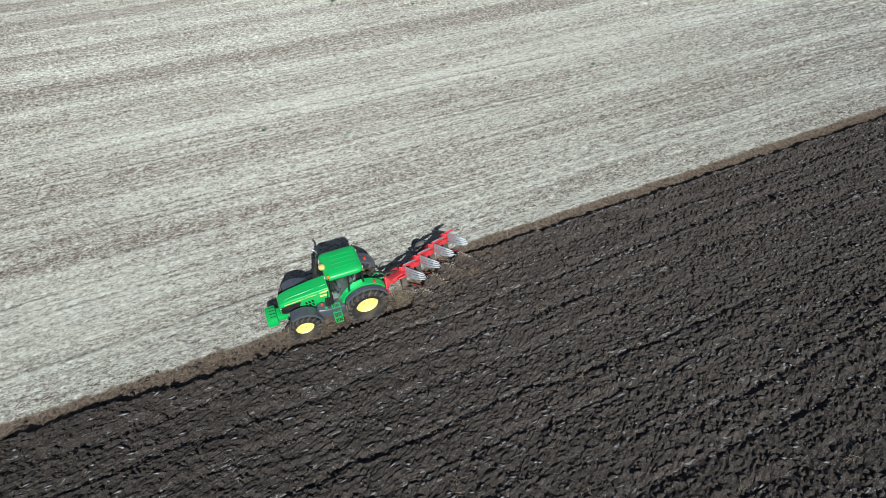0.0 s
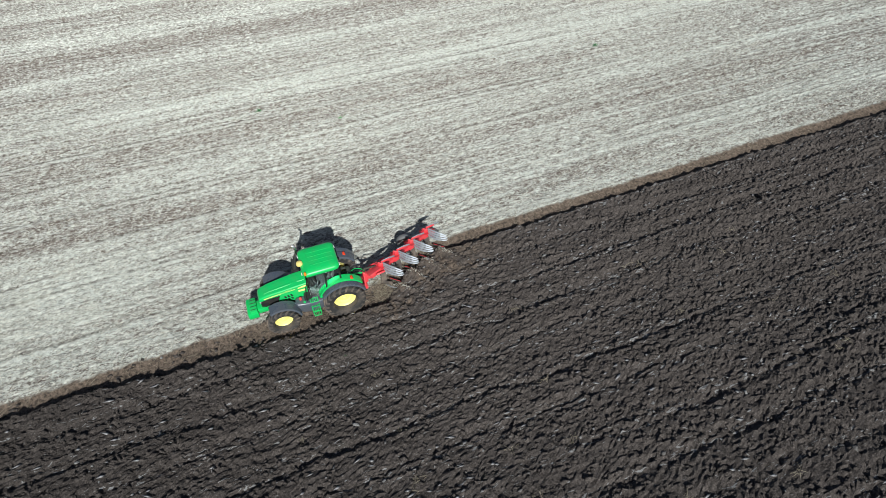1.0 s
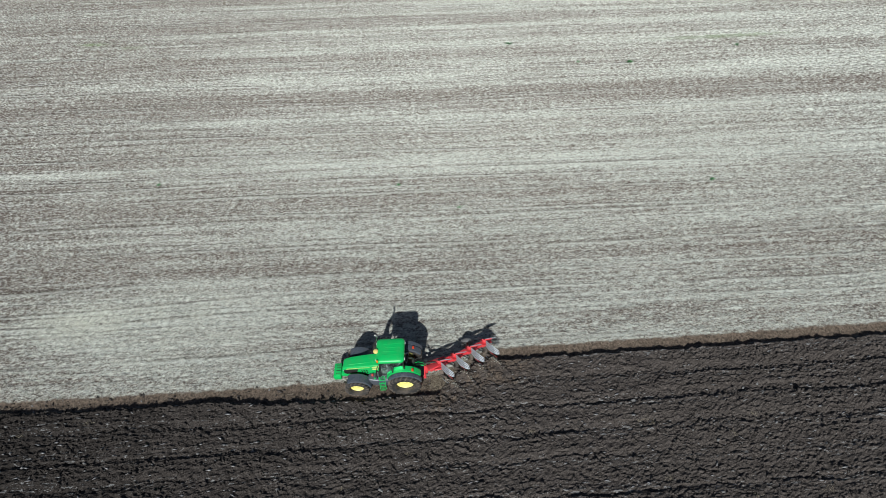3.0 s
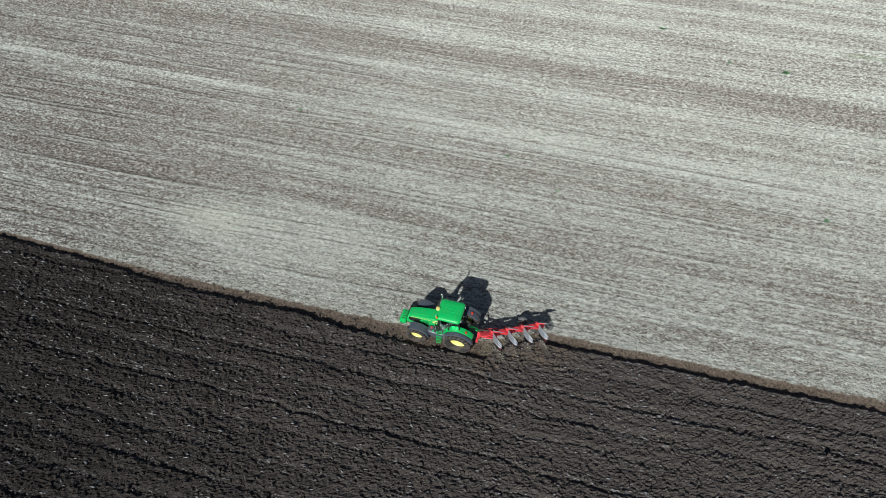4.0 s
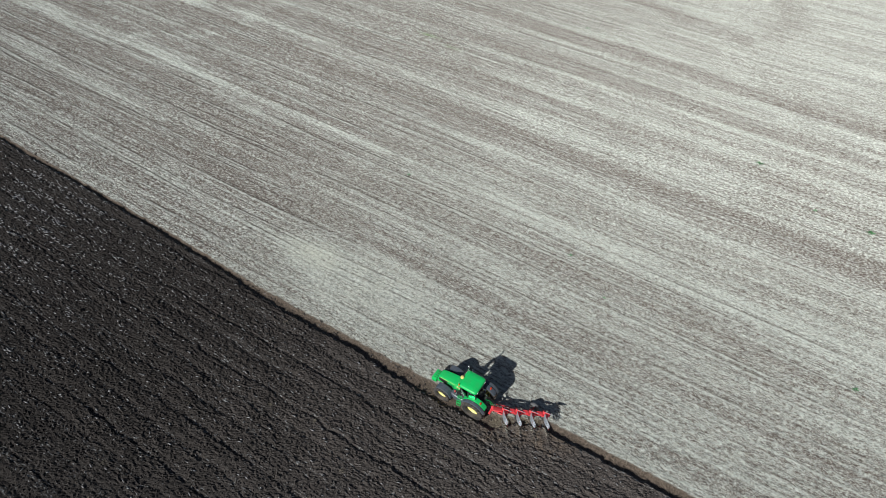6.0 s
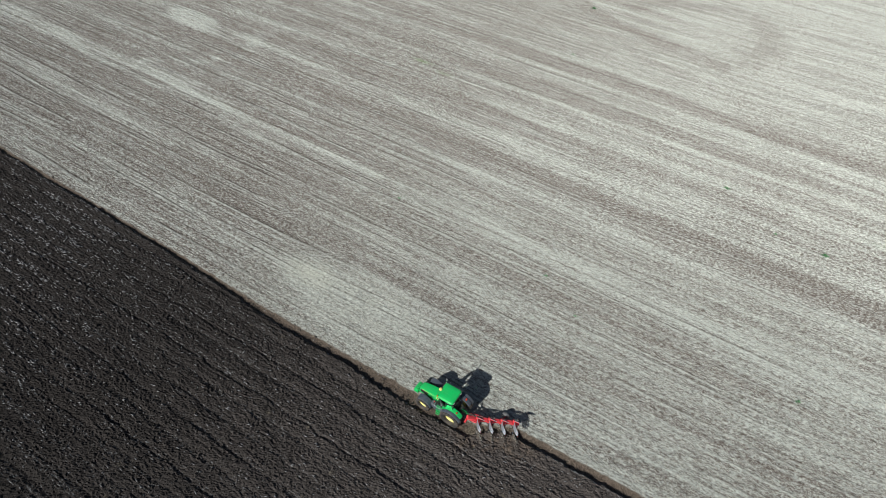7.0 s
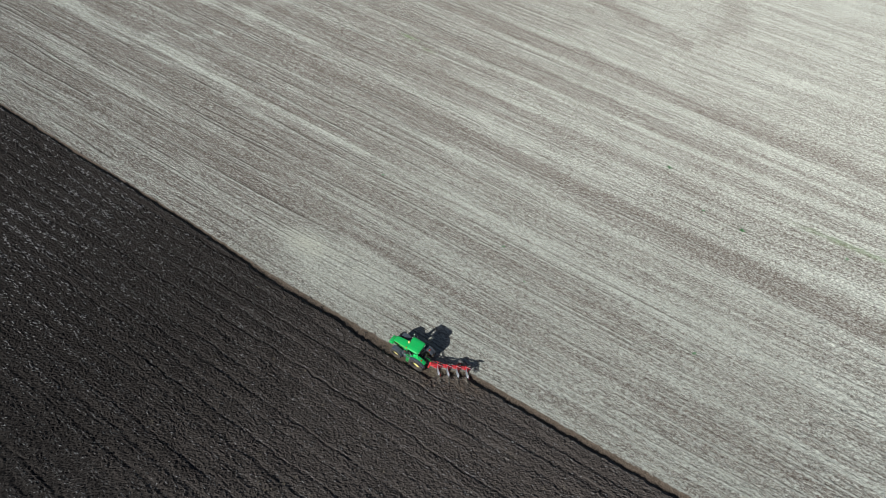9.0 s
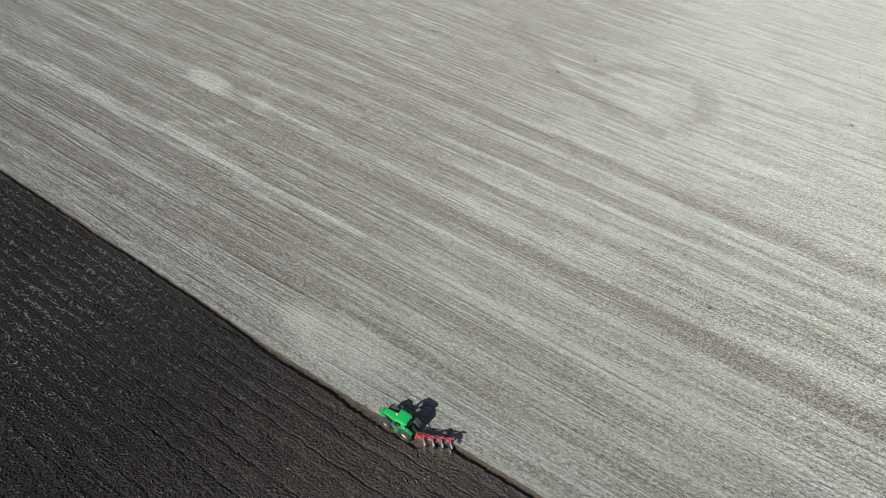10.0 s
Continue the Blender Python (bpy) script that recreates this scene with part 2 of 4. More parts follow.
# smeared slices in lines along the plough's passes, their glint painted as pale colour
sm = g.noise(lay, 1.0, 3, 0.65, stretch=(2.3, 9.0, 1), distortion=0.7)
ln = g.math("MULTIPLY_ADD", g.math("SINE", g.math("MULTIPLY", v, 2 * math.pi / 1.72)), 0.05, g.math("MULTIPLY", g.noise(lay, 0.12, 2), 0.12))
smear_glint = g.span(g.math("ADD", sm, ln), 0.695, 0.735, 0, 0.8)
earth = g.mix(g.math("MULTIPLY", smear_glint, g.span(sep.outputs[0], -70, -15, 0.25, 0.7)), earth, (0.34, 0.34, 0.345))
loam = g.mix(g.span(g.noise(p, 7, 5, 0.8), 0.34, 0.66), (0.045, 0.035, 0.029), (0.185, 0.141, 0.11))
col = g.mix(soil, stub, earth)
col = g.mix(wall, col, loam)
h1 = g.math("MULTIPLY_ADD", g.noise(p, 11.0, 5, 0.8), 0.6, g.math("MULTIPLY", g.noise(p, 28.0, 3, 0.7), 0.5))
bn = g.node("ShaderNodeBump")
bn.inputs["Strength"].default_value = 1.0
g.put(bn.inputs["Distance"], g.math("MULTIPLY_ADD", soil, 0.08, 0.06))
g.put(bn.inputs["Height"], h1)
g.put(g.b.inputs["Normal"], bn.outputs[0])
GROUND = g.done(color=col, rough=g.math("MULTIPLY_ADD", soil, g.math("MULTIPLY_ADD", smear_glint, -0.35, -0.1), 0.9), spec=g.math("MULTIPLY_ADD", smear_glint, 0.4, 0.12), diffuse=1.0)

g = Graph("earth_clods")
p = g.place()
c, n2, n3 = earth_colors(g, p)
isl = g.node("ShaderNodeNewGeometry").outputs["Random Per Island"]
# a few smeared clods carry their glint as pale colour, besides the gloss
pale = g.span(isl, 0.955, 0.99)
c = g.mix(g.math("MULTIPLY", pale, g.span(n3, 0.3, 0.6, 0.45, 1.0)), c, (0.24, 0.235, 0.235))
g.bump(n3, 1.0, 0.07)
CLOD = g.done(color=c, rough=g.math("MULTIPLY_ADD", pale, -0.3, 0.8), spec=g.math("MULTIPLY_ADD", pale, 0.4, 0.15), diffuse=1.0)

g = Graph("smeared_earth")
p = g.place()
# pale base colour holds part of the slices' glint; the gloss adds the rest
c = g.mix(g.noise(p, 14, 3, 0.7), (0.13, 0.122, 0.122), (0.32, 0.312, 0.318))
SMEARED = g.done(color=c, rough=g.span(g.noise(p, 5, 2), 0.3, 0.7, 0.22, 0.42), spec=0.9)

g = Graph("dry_straw")
isl = g.node("ShaderNodeNewGeometry").outputs["Random Per Island"]
c = g.mix(isl, (0.32, 0.30, 0.25), (0.64, 0.62, 0.55))
STRAW = g.done(color=c, rough=0.6, diffuse=0.5)

g = Graph("rotted_straw")
isl = g.node("ShaderNodeNewGeometry").outputs["Random Per Island"]
ROOTS = g.done(color=g.mix(isl, (0.13, 0.105, 0.075), (0.36, 0.31, 0.23)), rough=0.7, diffuse=0.5)

g = Graph("weed_leaf")
isl = g.node("ShaderNodeNewGeometry").outputs["Random Per Island"]
LEAF = g.done(color=g.mix(isl, (0.04, 0.14, 0.055), (0.085, 0.24, 0.085)), rough=0.55)


# ---- ground: one sheet, stubble and ploughed land with the open furrow between ----
def lattice(x, y, seed):
    """Smooth value noise in 0..1 over arrays."""
    table = np.random.RandomState(seed).rand(256, 256)
    xi, yi = np.floor(x).astype(int), np.floor(y).astype(int)
    fx, fy = x - xi, y - yi
    fx, fy = fx * fx * (3 - 2 * fx), fy * fy * (3 - 2 * fy)
    a, b = table[xi & 255, yi & 255], table[(xi + 1) & 255, yi & 255]
    c, d = table[xi & 255, (yi + 1) & 255], table[(xi + 1) & 255, (yi + 1) & 255]
    return (a * (1 - fx) + b * fx) * (1 - fy) + (c * (1 - fx) + d * fx) * fy


def smooth(x):
    x = np.clip(x, 0, 1)
    return x * x * (3 - 2 * x)


FIRST_BODY, BODY_STEP, CUT = 1.75, 0.88, 0.43  # where the plough bodies cut, along and across


def land_edge(x):
    """Where the stubble ends: ahead of the plough, and one plough width further after it."""
    e = 1.25 + 0.034 * np.clip(-12 - x, 0, 160) * smooth((-8 - x) / 30)
    for k in range(4):
        e = e + CUT * smooth((x - FIRST_BODY - BODY_STEP * k) / 0.45)
    return e + 0.12 * (lattice(x * 0.9, x * 0 + 3.3, 5) - 0.5) + 0.11 * (lattice(x * 3.1, x * 0 + 8.3, 6) - 0.5) + 0.07 * (lattice(x * 7.3, x * 0 + 2.3, 8) - 0.5)


def furrow_width(x):
    return 1.30 - 0.42 * smooth((x - 1.2) / 2.0) - 0.40 * smooth((-5 - x) / 8) - 0.30 * smooth((-16 - x) / 16) + 0.16 * (lattice(x * 1.3, x * 0 + 1.7, 7) - 0.5)


def clumps(x, y):
    """Relief of ploughed earth: slices laid along the furrow, broken into lumps."""
    wx = x + 0.5 * (lattice(x * 0.8, y * 0.8, 11) - 0.5)
    wy = y + 0.35 * (lattice(x * 0.7, y * 0.9, 12) - 0.5) + 0.1 * (lattice(x * 2.1, y * 2.1, 17) - 0.5)
    slices = 0.5 + 0.5 * np.sin(wy * (2 * math.pi / 0.43))
    passes = smooth(np.abs(((wy + 0.4) / 1.72) % 1.0 - 0.5) / 0.26)
    lump = 1 - np.abs(lattice(wx * 3.3 + 0.8 * wy, wy * 4.6, 13) - 0.5) * 2.6
    lump2 = np.abs(lattice(wx * 6.9 + 9, wy * 9.0, 14) - 0.5) * 2
    crumb = lattice(x * 8.5, y * 9.5, 15)
    swell = lattice(x * 0.25, y * 0.5, 16) - 0.5
    gate = lattice(x * 0.9, y * 1.6, 18)
    return (0.03 * slices * (0.1 + 1.4 * gate) + 0.095 * (lump - 0.4) * (0.3 + gate) + 0.085 * (lump2 - 0.35) + 0.06 * (crumb - 0.5)
            + 0.16 * swell + 0.13 * (passes - 0.7) * smooth(2.2 * lattice(np.floor((wy + 0.4) / 1.72 + 0.5) * 7.3, x * 0.05, 19) - 0.45))


def relief(x, y):
    """Height of the ground, and how far each spot is ploughed earth and bare furrow."""
    e, fw = land_edge(x), furrow_width(x)
    d = e - y
    stub = 0.03 * (lattice(x * 0.5, y * 1.2, 21) - 0.5) + 0.035 * (lattice(x * 2.6, y * 4.5, 22) - 0.5) + 0.035 * (lattice(x * 4.1, y * 3.3, 24) - 0.5)
    cut = -0.21 * smooth(d / (0.44 - 0.10 * smooth((-8 - x) / 10))) + 0.035 * (lattice(x * 4, y * 5, 23) - 0.5) * smooth(d / 0.2)
    rise = smooth((d - fw) / 0.2)
    rim = (0.04 - 0.01 * smooth((x - 2) / 2) + 0.03 * smooth((-x - 14) / 12)) * np.exp(-((d - fw - 0.3) / 0.25) ** 2)
    land = clumps(x, y) + 0.035
    z = np.where(d < 0, stub, (stub * (1 - smooth(d / 0.3)) + cut) * (1 - rise) + (land + rim) * rise)
    soil = smooth((d - fw + 0.12) / 0.2)
    wall = smooth((d + 0.02) / 0.12) * (1 - soil)
    fresh = smooth(1.5 - np.abs(x - 4.2) / 3.2) * smooth((3.2 - d) / 0.9) * smooth(d / 0.1)
    # slices curling off the four bodies
    for k in range(4):
        u, w = x - (2.58 + BODY_STEP * k), y - (0.62 + 0.42 * k)
        a, c = 0.72 * u - 0.69 * w, 0.69 * u + 0.72 * w
        curl = np.exp(-((a / 0.62) ** 2 + ((c + 0.1 * a * a) / 0.17) ** 2))
        z = z + 0.24 * curl * (0.7 + 0.6 * lattice(x * 6, y * 6, 26))
        wall = np.maximum(wall, np.clip(1.35 * curl, 0, 1) * (0.55 + 0.45 * lattice(x * 5, y * 5, 27)))
    wall = np.maximum(wall, fresh * np.clip(1.6 * lattice(x * 2.2, y * 2.2, 25) - 0.25, 0, 0.85))
    return z, soil, wall


def steps(knots):
    """Grid lines whose spacing runs evenly from knot to knot; knots are (place, spacing)."""
    out = [knots[0][0]]
    while out[-1] < knots[-1][0]:
        out.append(out[-1] + float(np.interp(out[-1], [k[0] for k in knots], [k[1] for k in knots])))
    return np.array(out)


gx = steps([(-1700, 120), (-240, 6), (-150, 0.7), (-110, 0.32), (-50, 0.21), (-24, 0.13), (26, 0.13), (45, 0.24), (70, 0.8), (160, 6), (1700, 120)])
gy = steps([(-1700, 120), (-120, 8), (-44, 0.9), (-32, 0.2), (-18, 0.11), (-6, 0.085), (5, 0.085), (9, 0.12), (26, 0.16), (44, 0.3), (80, 0.6), (130, 1.2), (260, 6), (1700, 120)])
X, Y = np.meshgrid(gx, gy, indexing="ij")
# shake the grid a little, so that the lumps don't line up
DX, DY = np.gradient(gx)[:, None], np.gradient(gy)[None, :]
shake = np.random.RandomState(9)
X = X + DX * shake.uniform(-0.33, 0.33, X.shape)
Y = Y + DY * shake.uniform(-0.33, 0.33, X.shape)
Z, SOIL, WALL = relief(X, Y)
# tufts of stubble and crumbs of earth, as high as the grid can carry them
CELL = np.sqrt(DX * DY)
ROUGH = smooth((1.1 - CELL) / 0.5)
TUFT = np.clip(0.5 * CELL - 0.012, 0.03, 0.13)
Z = Z + (np.clip(0.42 * CELL - 0.012, 0.025, 0.085) * SOIL + (TUFT * (1 - SOIL) * (1 - WALL) + 0.015 * WALL)) * ROUGH * shake.uniform(-1, 1, Z.shape)
nx, ny = X.shape
idx = np.arange(nx * ny).reshape(nx, ny)
quads = np.stack([idx[:-1, :-1], idx[1:, :-1], idx[1:, 1:], idx[:-1, 1:]], -1).reshape(-1, 4)
gm = bpy.data.meshes.new("ground")
gm.vertices.add(nx * ny)
gm.vertices.foreach_set("co", np.stack([X, Y, Z], -1).astype(np.float32).ravel())
gm.loops.add(quads.size)
gm.loops.foreach_set("vertex_index", quads.astype(np.int32).ravel())
gm.polygons.add(len(quads))
gm.polygons.foreach_set("loop_start", np.arange(0, quads.size, 4, dtype=np.int32))
gm.polygons.foreach_set("use_smooth", SOIL[:-1, :-1].ravel() < 0.5)
gm.update(calc_edges=True)
XC = np.clip(X, -220, 220)
V = (Y + 0.02 * XC) / (1 - 0.0018 * XC)
PALE = np.exp(-(((X + 16) / 8.5) ** 2 + ((Y - 7 + 0.05 * X + 0.8) / 3.6) ** 2) ** 1.5)
HEAD = np.exp(-(((X + 22.5) / 3.0) ** 2 + ((Y - 7.6) / 1.3) ** 2))
TONE = (0.65 * PALE + 0.9 * HEAD) * (0.7 + 0.7 * lattice(X * 0.5, Y * 1.1, 31))


def blot(x0, y0, rx, ry, turn, amount):
    c, s = math.cos(radians(turn)), math.sin(radians(turn))
    a, b = (X - x0) * c + (Y - y0) * s, -(X - x0) * s + (Y - y0) * c
    return amount * np.exp(-((a / rx) ** 2 + (b / ry) ** 2) ** 2) * (0.4 + lattice(X * 0.6, Y * 0.6, 32))


# turning marks and worn spots far out in the stubble
def trail(points, width, amount):
    """A worn track along a line of points, as a tone."""
    best = np.full(X.shape, 1e9)
    for (ax, ay), (bx, by) in zip(points, points[1:]):
        f = np.clip(((X - ax) * (bx - ax) + (Y - ay) * (by - ay)) / ((bx - ax) ** 2 + (by - ay) ** 2), 0, 1)
        best = np.minimum(best, np.hypot(X - ax - f * (bx - ax), Y - ay - f * (by - ay)))
    return amount * np.exp(-(best / width) ** 4) * (0.35 + lattice(X * 0.5, Y * 0.5, 33))


# light falloff painted as straw cover: darker ahead of the tractor, lighter far behind
TONE = TONE - 0.29 * smooth((-X - 5) / 38) + 0.10 * smooth((X - 5 + 0.4 * (Y - 40)) / 50)
TONE = TONE + trail([(-52, 124), (-46, 118.5), (-38, 111), (-27.5, 100.5), (-18, 95.5), (-7, 90.5), (2, 87.4)], 1.8, -0.5)
TONE = TONE + trail([(-21, 109), (-15, 115), (-5, 118), (2, 115.5), (6.5, 109), (8, 100), (6.5, 92)], 2.8, -0.27)
TONE = TONE + trail([(-98, 57), (-90, 58), (-80, 56), (-74, 50), (-73, 43), (-76, 37), (-84, 33)], 1.3, 0.4) + blot(-93, 51, 8, 3.0, -12, 1.3) + blot(-83, 53, 5, 3, 10, -0.7) + blot(-78, 41, 4, 2.2, 30, -0.6)
GREENS = blot(-43, 59.7, 2.6, 0.5, -8, 0.9) + blot(36, 46.5, 7, 0.5, -4, 0.6) + blot(-37, 57.5, 2, 0.4, -8, 0.6)
for key, arr in (("soil", SOIL), ("wall", WALL), ("tone", TONE), ("green", GREENS), ("chaff", 0.8 * HEAD + 0.4 * PALE * lattice(X * 0.7, Y * 1.6, 34))):
    gm.attributes.new(key, "FLOAT", "POINT").data.foreach_set("value", arr.astype(np.float32).ravel())
gm.attributes.new("lay", "FLOAT_VECTOR", "POINT").data.foreach_set("vector", np.stack([XC, V, V * 0], -1).astype(np.float32).ravel())
gm.materials.append(GROUND)
tagged(new("ground", gm), "open field, pale cereal stubble beside freshly ploughed dark earth", "ground", kind="structure")


# ---- mesh helpers ----
def part(name, bm, material, parent=None, label="", at=None, sharp=35):
    """Links a bmesh as one mesh object under a thing or a part."""
    bm.normal_update()
    for f in bm.faces:
        f.smooth = True
    for e in bm.edges:
        e.smooth = len(e.link_faces) == 2 and e.calc_face_angle(0) < radians(sharp)
    me = bpy.data.meshes.new(name)
    bm.to_mesh(me)
    bm.free()
    me.materials.append(material)
    ob = new(name, me)
    ob.parent = parent
    if at is not None:
        ob.matrix_basis = at
    return tagged(ob, label)


def box(size, centre, bevel=0.02, turn=None, bm=None):
    """A box with rounded edges; turn is a Matrix or degrees (x, y, z)."""
    b = bmesh.new()
    bmesh.ops.create_cube(b, size=1.0)
    bmesh.ops.scale(b, vec=size, verts=b.verts)
    if bevel:
        bmesh.ops.bevel(b, geom=list(b.edges), offset=min(bevel, min(size) * 0.45), segments=2, profile=0.5, affect="EDGES")
    m = Matrix.Translation(centre)
    if turn is not None:
        m = m @ (turn if isinstance(turn, Matrix) else pose(0, 0, 0, *turn))
    b.transform(m)
    return join(bm, b)


def join(bm, b):
    """Adds b to bm, when there is one."""
    if bm is None:
        return b
    me = bpy.data.meshes.new("tmp")
    b.to_mesh(me)
    b.free()
    bm.from_mesh(me)
    bpy.data.meshes.remove(me)
    return bm


def bar(a, b, w, t, bevel=0.012, bm=None, up=(0, 0, 1)):
    """A rectangular bar from a to b, w across and t thick along up."""
    a, b = Vector(a), Vector(b)
    d = (b - a).normalized()
    side = Vector(up).cross(d).normalized()
    u = d.cross(side)
    m = Matrix((d, side, u)).transposed().to_4x4()
    return box(((b - a).length, w, t), (a + b) / 2, bevel, m, bm)


def tube(points, radius, segs=10, bm=None):
    """A round tube through points; radius may be a list."""
    pts = [Vector(p) for p in points]
    b = bmesh.new()
    rings = []
    for k, p in enumerate(pts):
        d = (pts[min(k + 1, len(pts) - 1)] - pts[max(k - 1, 0)]).normalized()
        s = d.orthogonal().normalized() if k == 0 else (s - d * s.dot(d)).normalized()
        q = d.cross(s)
        r = radius[k] if isinstance(radius, (list, tuple)) else radius
        rings.append([b.verts.new(p + r * (math.cos(2 * math.pi * j / segs) * s + math.sin(2 * math.pi * j / segs) * q)) for j in range(segs)])
    skin(b, rings)
    return join(bm, b)


def skin(b, rings, caps=True):
    for r0, r1 in zip(rings, rings[1:]):
        n = len(r0)
        for j in range(n):
            b.faces.new((r0[j], r0[(j + 1) % n], r1[(j + 1) % n], r1[j]))
    if caps:
        b.faces.new(rings[0][::-1])
        b.faces.new(rings[-1])
    bmesh.ops.recalc_face_normals(b, faces=b.faces)


def loft(rings, bm=None, caps=True):
    b = bmesh.new()
    skin(b, [[b.verts.new(p) for p in r] for r in rings], caps)
    return join(bm, b)


def rounded(w, h, r, n=5):
    """Outline of a rounded rectangle, centred, as (u, v) pairs; r may be four radii, from the upper right round by the upper left."""
    rs = r if isinstance(r, (list, tuple)) else (r,) * 4
    out = []
    for k, (sx, sy) in enumerate(((1, 1), (-1, 1), (-1, -1), (1, -1))):
        cx, cy = sx * (w / 2 - rs[k]), sy * (h / 2 - rs[k])
        for j in range(n):
            a = math.pi / 2 * (k + j / (n - 1))
            out.append((cx + rs[k] * math.cos(a), cy + rs[k] * math.sin(a)))
    return out


def lathe(profile, segs=40, bm=None):
    """Turns (radius, offset) pairs about the Y axis."""
    b = bmesh.new()
    rings = []
    for r, y in profile:
        rings.append([b.verts.new((r * math.cos(2 * math.pi * j / segs), y, r * math.sin(2 * math.pi * j / segs))) for j in range(segs)])
    skin(b, rings, caps=False)
    return join(bm, b)


def plate(outline, thick, m, bevel=0.0, bm=None):
    """A flat plate from a 2D outline in the XZ plane of m, thick along its Y."""
    b = bmesh.new()
    f0 = [b.verts.new((u, -thick / 2, v)) for u, v in outline]
    f1 = [b.verts.new((u, thick / 2, v)) for u, v in outline]
    skin(b, [f0, f1])
    if bevel:
        bmesh.ops.bevel(b, geom=list(b.edges), offset=bevel, segments=1, affect="EDGES")
    b.transform(m)
    return join(bm, b)


# ---- tractor: x forward, y to its left, z up, standing with the left wheels in the furrow ----
TRACTOR_AT = pose(0.04, 1.38, -0.12, -7.2, 0, 178.2)
tractor = tagged(new("tractor"), "green farm tractor with yellow wheels, drawing a plough along a furrow", "tractor")
tractor.matrix_basis = TRACTOR_AT


def wheel(x, y, z, radius, width, rim_r, lugs, side, label):
    """A farm wheel: dished yellow rim with hub and bolts, and a lugged tyre. side: 1 left, -1 right."""
    at = Matrix.Translation((x, y, z)) @ (Matrix.Identity(4) if side > 0 else pose(0, 0, 0, 0, 0, 180))
    h = width / 2
    rim = lathe([(r, y - h * 0.30) for r, y in ((0.09, h * 0.2), (0.17, h * 0.2), (0.21, h * 0.0), (rim_r * 0.62, -h * 0.1), (rim_r * 0.74, -h * 0.02), (rim_r * 0.8, h * 0.22),
                 (rim_r * 0.93, h * 0.30), (rim_r, h * 0.44), (rim_r, h * 0.34), (rim_r * 0.9, -h * 0.6), (rim_r, -h * 0.7))], 48)
    w = part("wheel", rim, YELLOW, tractor, label, at)
    hub = lathe([(0.001, h * 0.14), (0.08, h * 0.14), (0.105, h * 0.08), (0.115, -h * 0.12), (0.115, -h * 0.3)], 24)
    part("hub", hub, YELLOW, w)
    for k in range(8):
        a = 2 * math.pi * k / 8
        part("wheel_bolt", box((0.035, 0.04, 0.035), (0.16 * math.cos(a), -h * 0.08, 0.16 * math.sin(a)), 0.006, (0, -math.degrees(a), 0)), YELLOW, w)
    r1 = radius - 0.05
    tyre = lathe([(rim_r, h * 0.10), (rim_r + 0.012, h * 0.45), (rim_r + 0.05, h * 0.80), ((rim_r + radius) / 2, h), (r1 - 0.06, h * 0.95), (r1 - 0.01, h * 0.80), (r1, h * 0.4), (r1 + 0.005, 0),
                  (r1, -h * 0.4), (r1 - 0.01, -h * 0.80), (r1 - 0.06, -h * 0.95), ((rim_r + radius) / 2, -h), (rim_r + 0.03, -h * 0.86), (rim_r, -h * 0.62)], 64)
    tread = None
    for k in range(lugs):
        for s in (1, -1):
            a0 = 2 * math.pi * (k + (0.5 if s < 0 else 0)) / lugs
            rings = []
            for f in (0.0, 0.35, 0.7, 0.95, 1.06):
                yy, a = s * h * (0.04 + 0.92 * f), a0 - 0.30 * f * (0.97 / radius) * 0.9
                top = radius - 0.015 * f if f < 0.9 else (radius - 0.035 if f < 1 else radius - 0.15)
                half = (0.036 + 0.012 * f) / radius
                base = r1 - 0.03 if f < 0.9 else r1 - 0.16
                rings.append([Vector((r * math.cos(a + q), yy, r * math.sin(a + q))) for r, q in ((base, -half * 1.3), (top, -half), (top, half), (base, half * 1.3))])
            tread = loft(rings, tread)
    part("tyre", tyre, RUBBER, w, "black rubber tyre, dusty with earth")
    part("tread", tread, TREAD, w, "earth-caked chevron lugs")
    return w


for s in (1, -1):
    wheel(0, 0.99 * s, 0.97, 0.97, 0.64, 0.50, 19, s, "large yellow rear wheel")
    wheel(2.80, 1.0 * s, 0.74, 0.745, 0.52, 0.40, 17, s, "yellow front wheel")

# chassis and axles
ch = box((2.6, 0.46, 0.5), (1.55, 0, 0.92), 0.05)
ch = box((1.0, 0.62, 0.7), (0.05, 0, 0.98), 0.08, bm=ch)
part("chassis", ch, CHASSIS, tractor)
ax = tube([(0, -0.95, 0.97), (0, -0.45, 0.97), (0, -0.3, 0.98), (0, 0.3, 0.98), (0, 0.45, 0.97), (0, 0.95, 0.97)], [0.11, 0.13, 0.24, 0.24, 0.13, 0.11], 16)
part("rear_axle", ax, CHASSIS, tractor)
ax = tube([(2.8, -0.85, 0.74), (2.8, -0.25, 0.7), (2.8, 0, 0.68), (2.8, 0.25, 0.7), (2.8, 0.85, 0.74)], [0.1, 0.1, 0.17, 0.1, 0.1], 14)
part("front_axle", ax, CHASSIS, tractor)

# hood, sloping to the nose
def hood_ring(x, w, top, low, r):
    return [Vector((x, u, (top + low) / 2 + q)) for u, q in rounded(w, top - low, (r, r, 0.03, 0.03))]


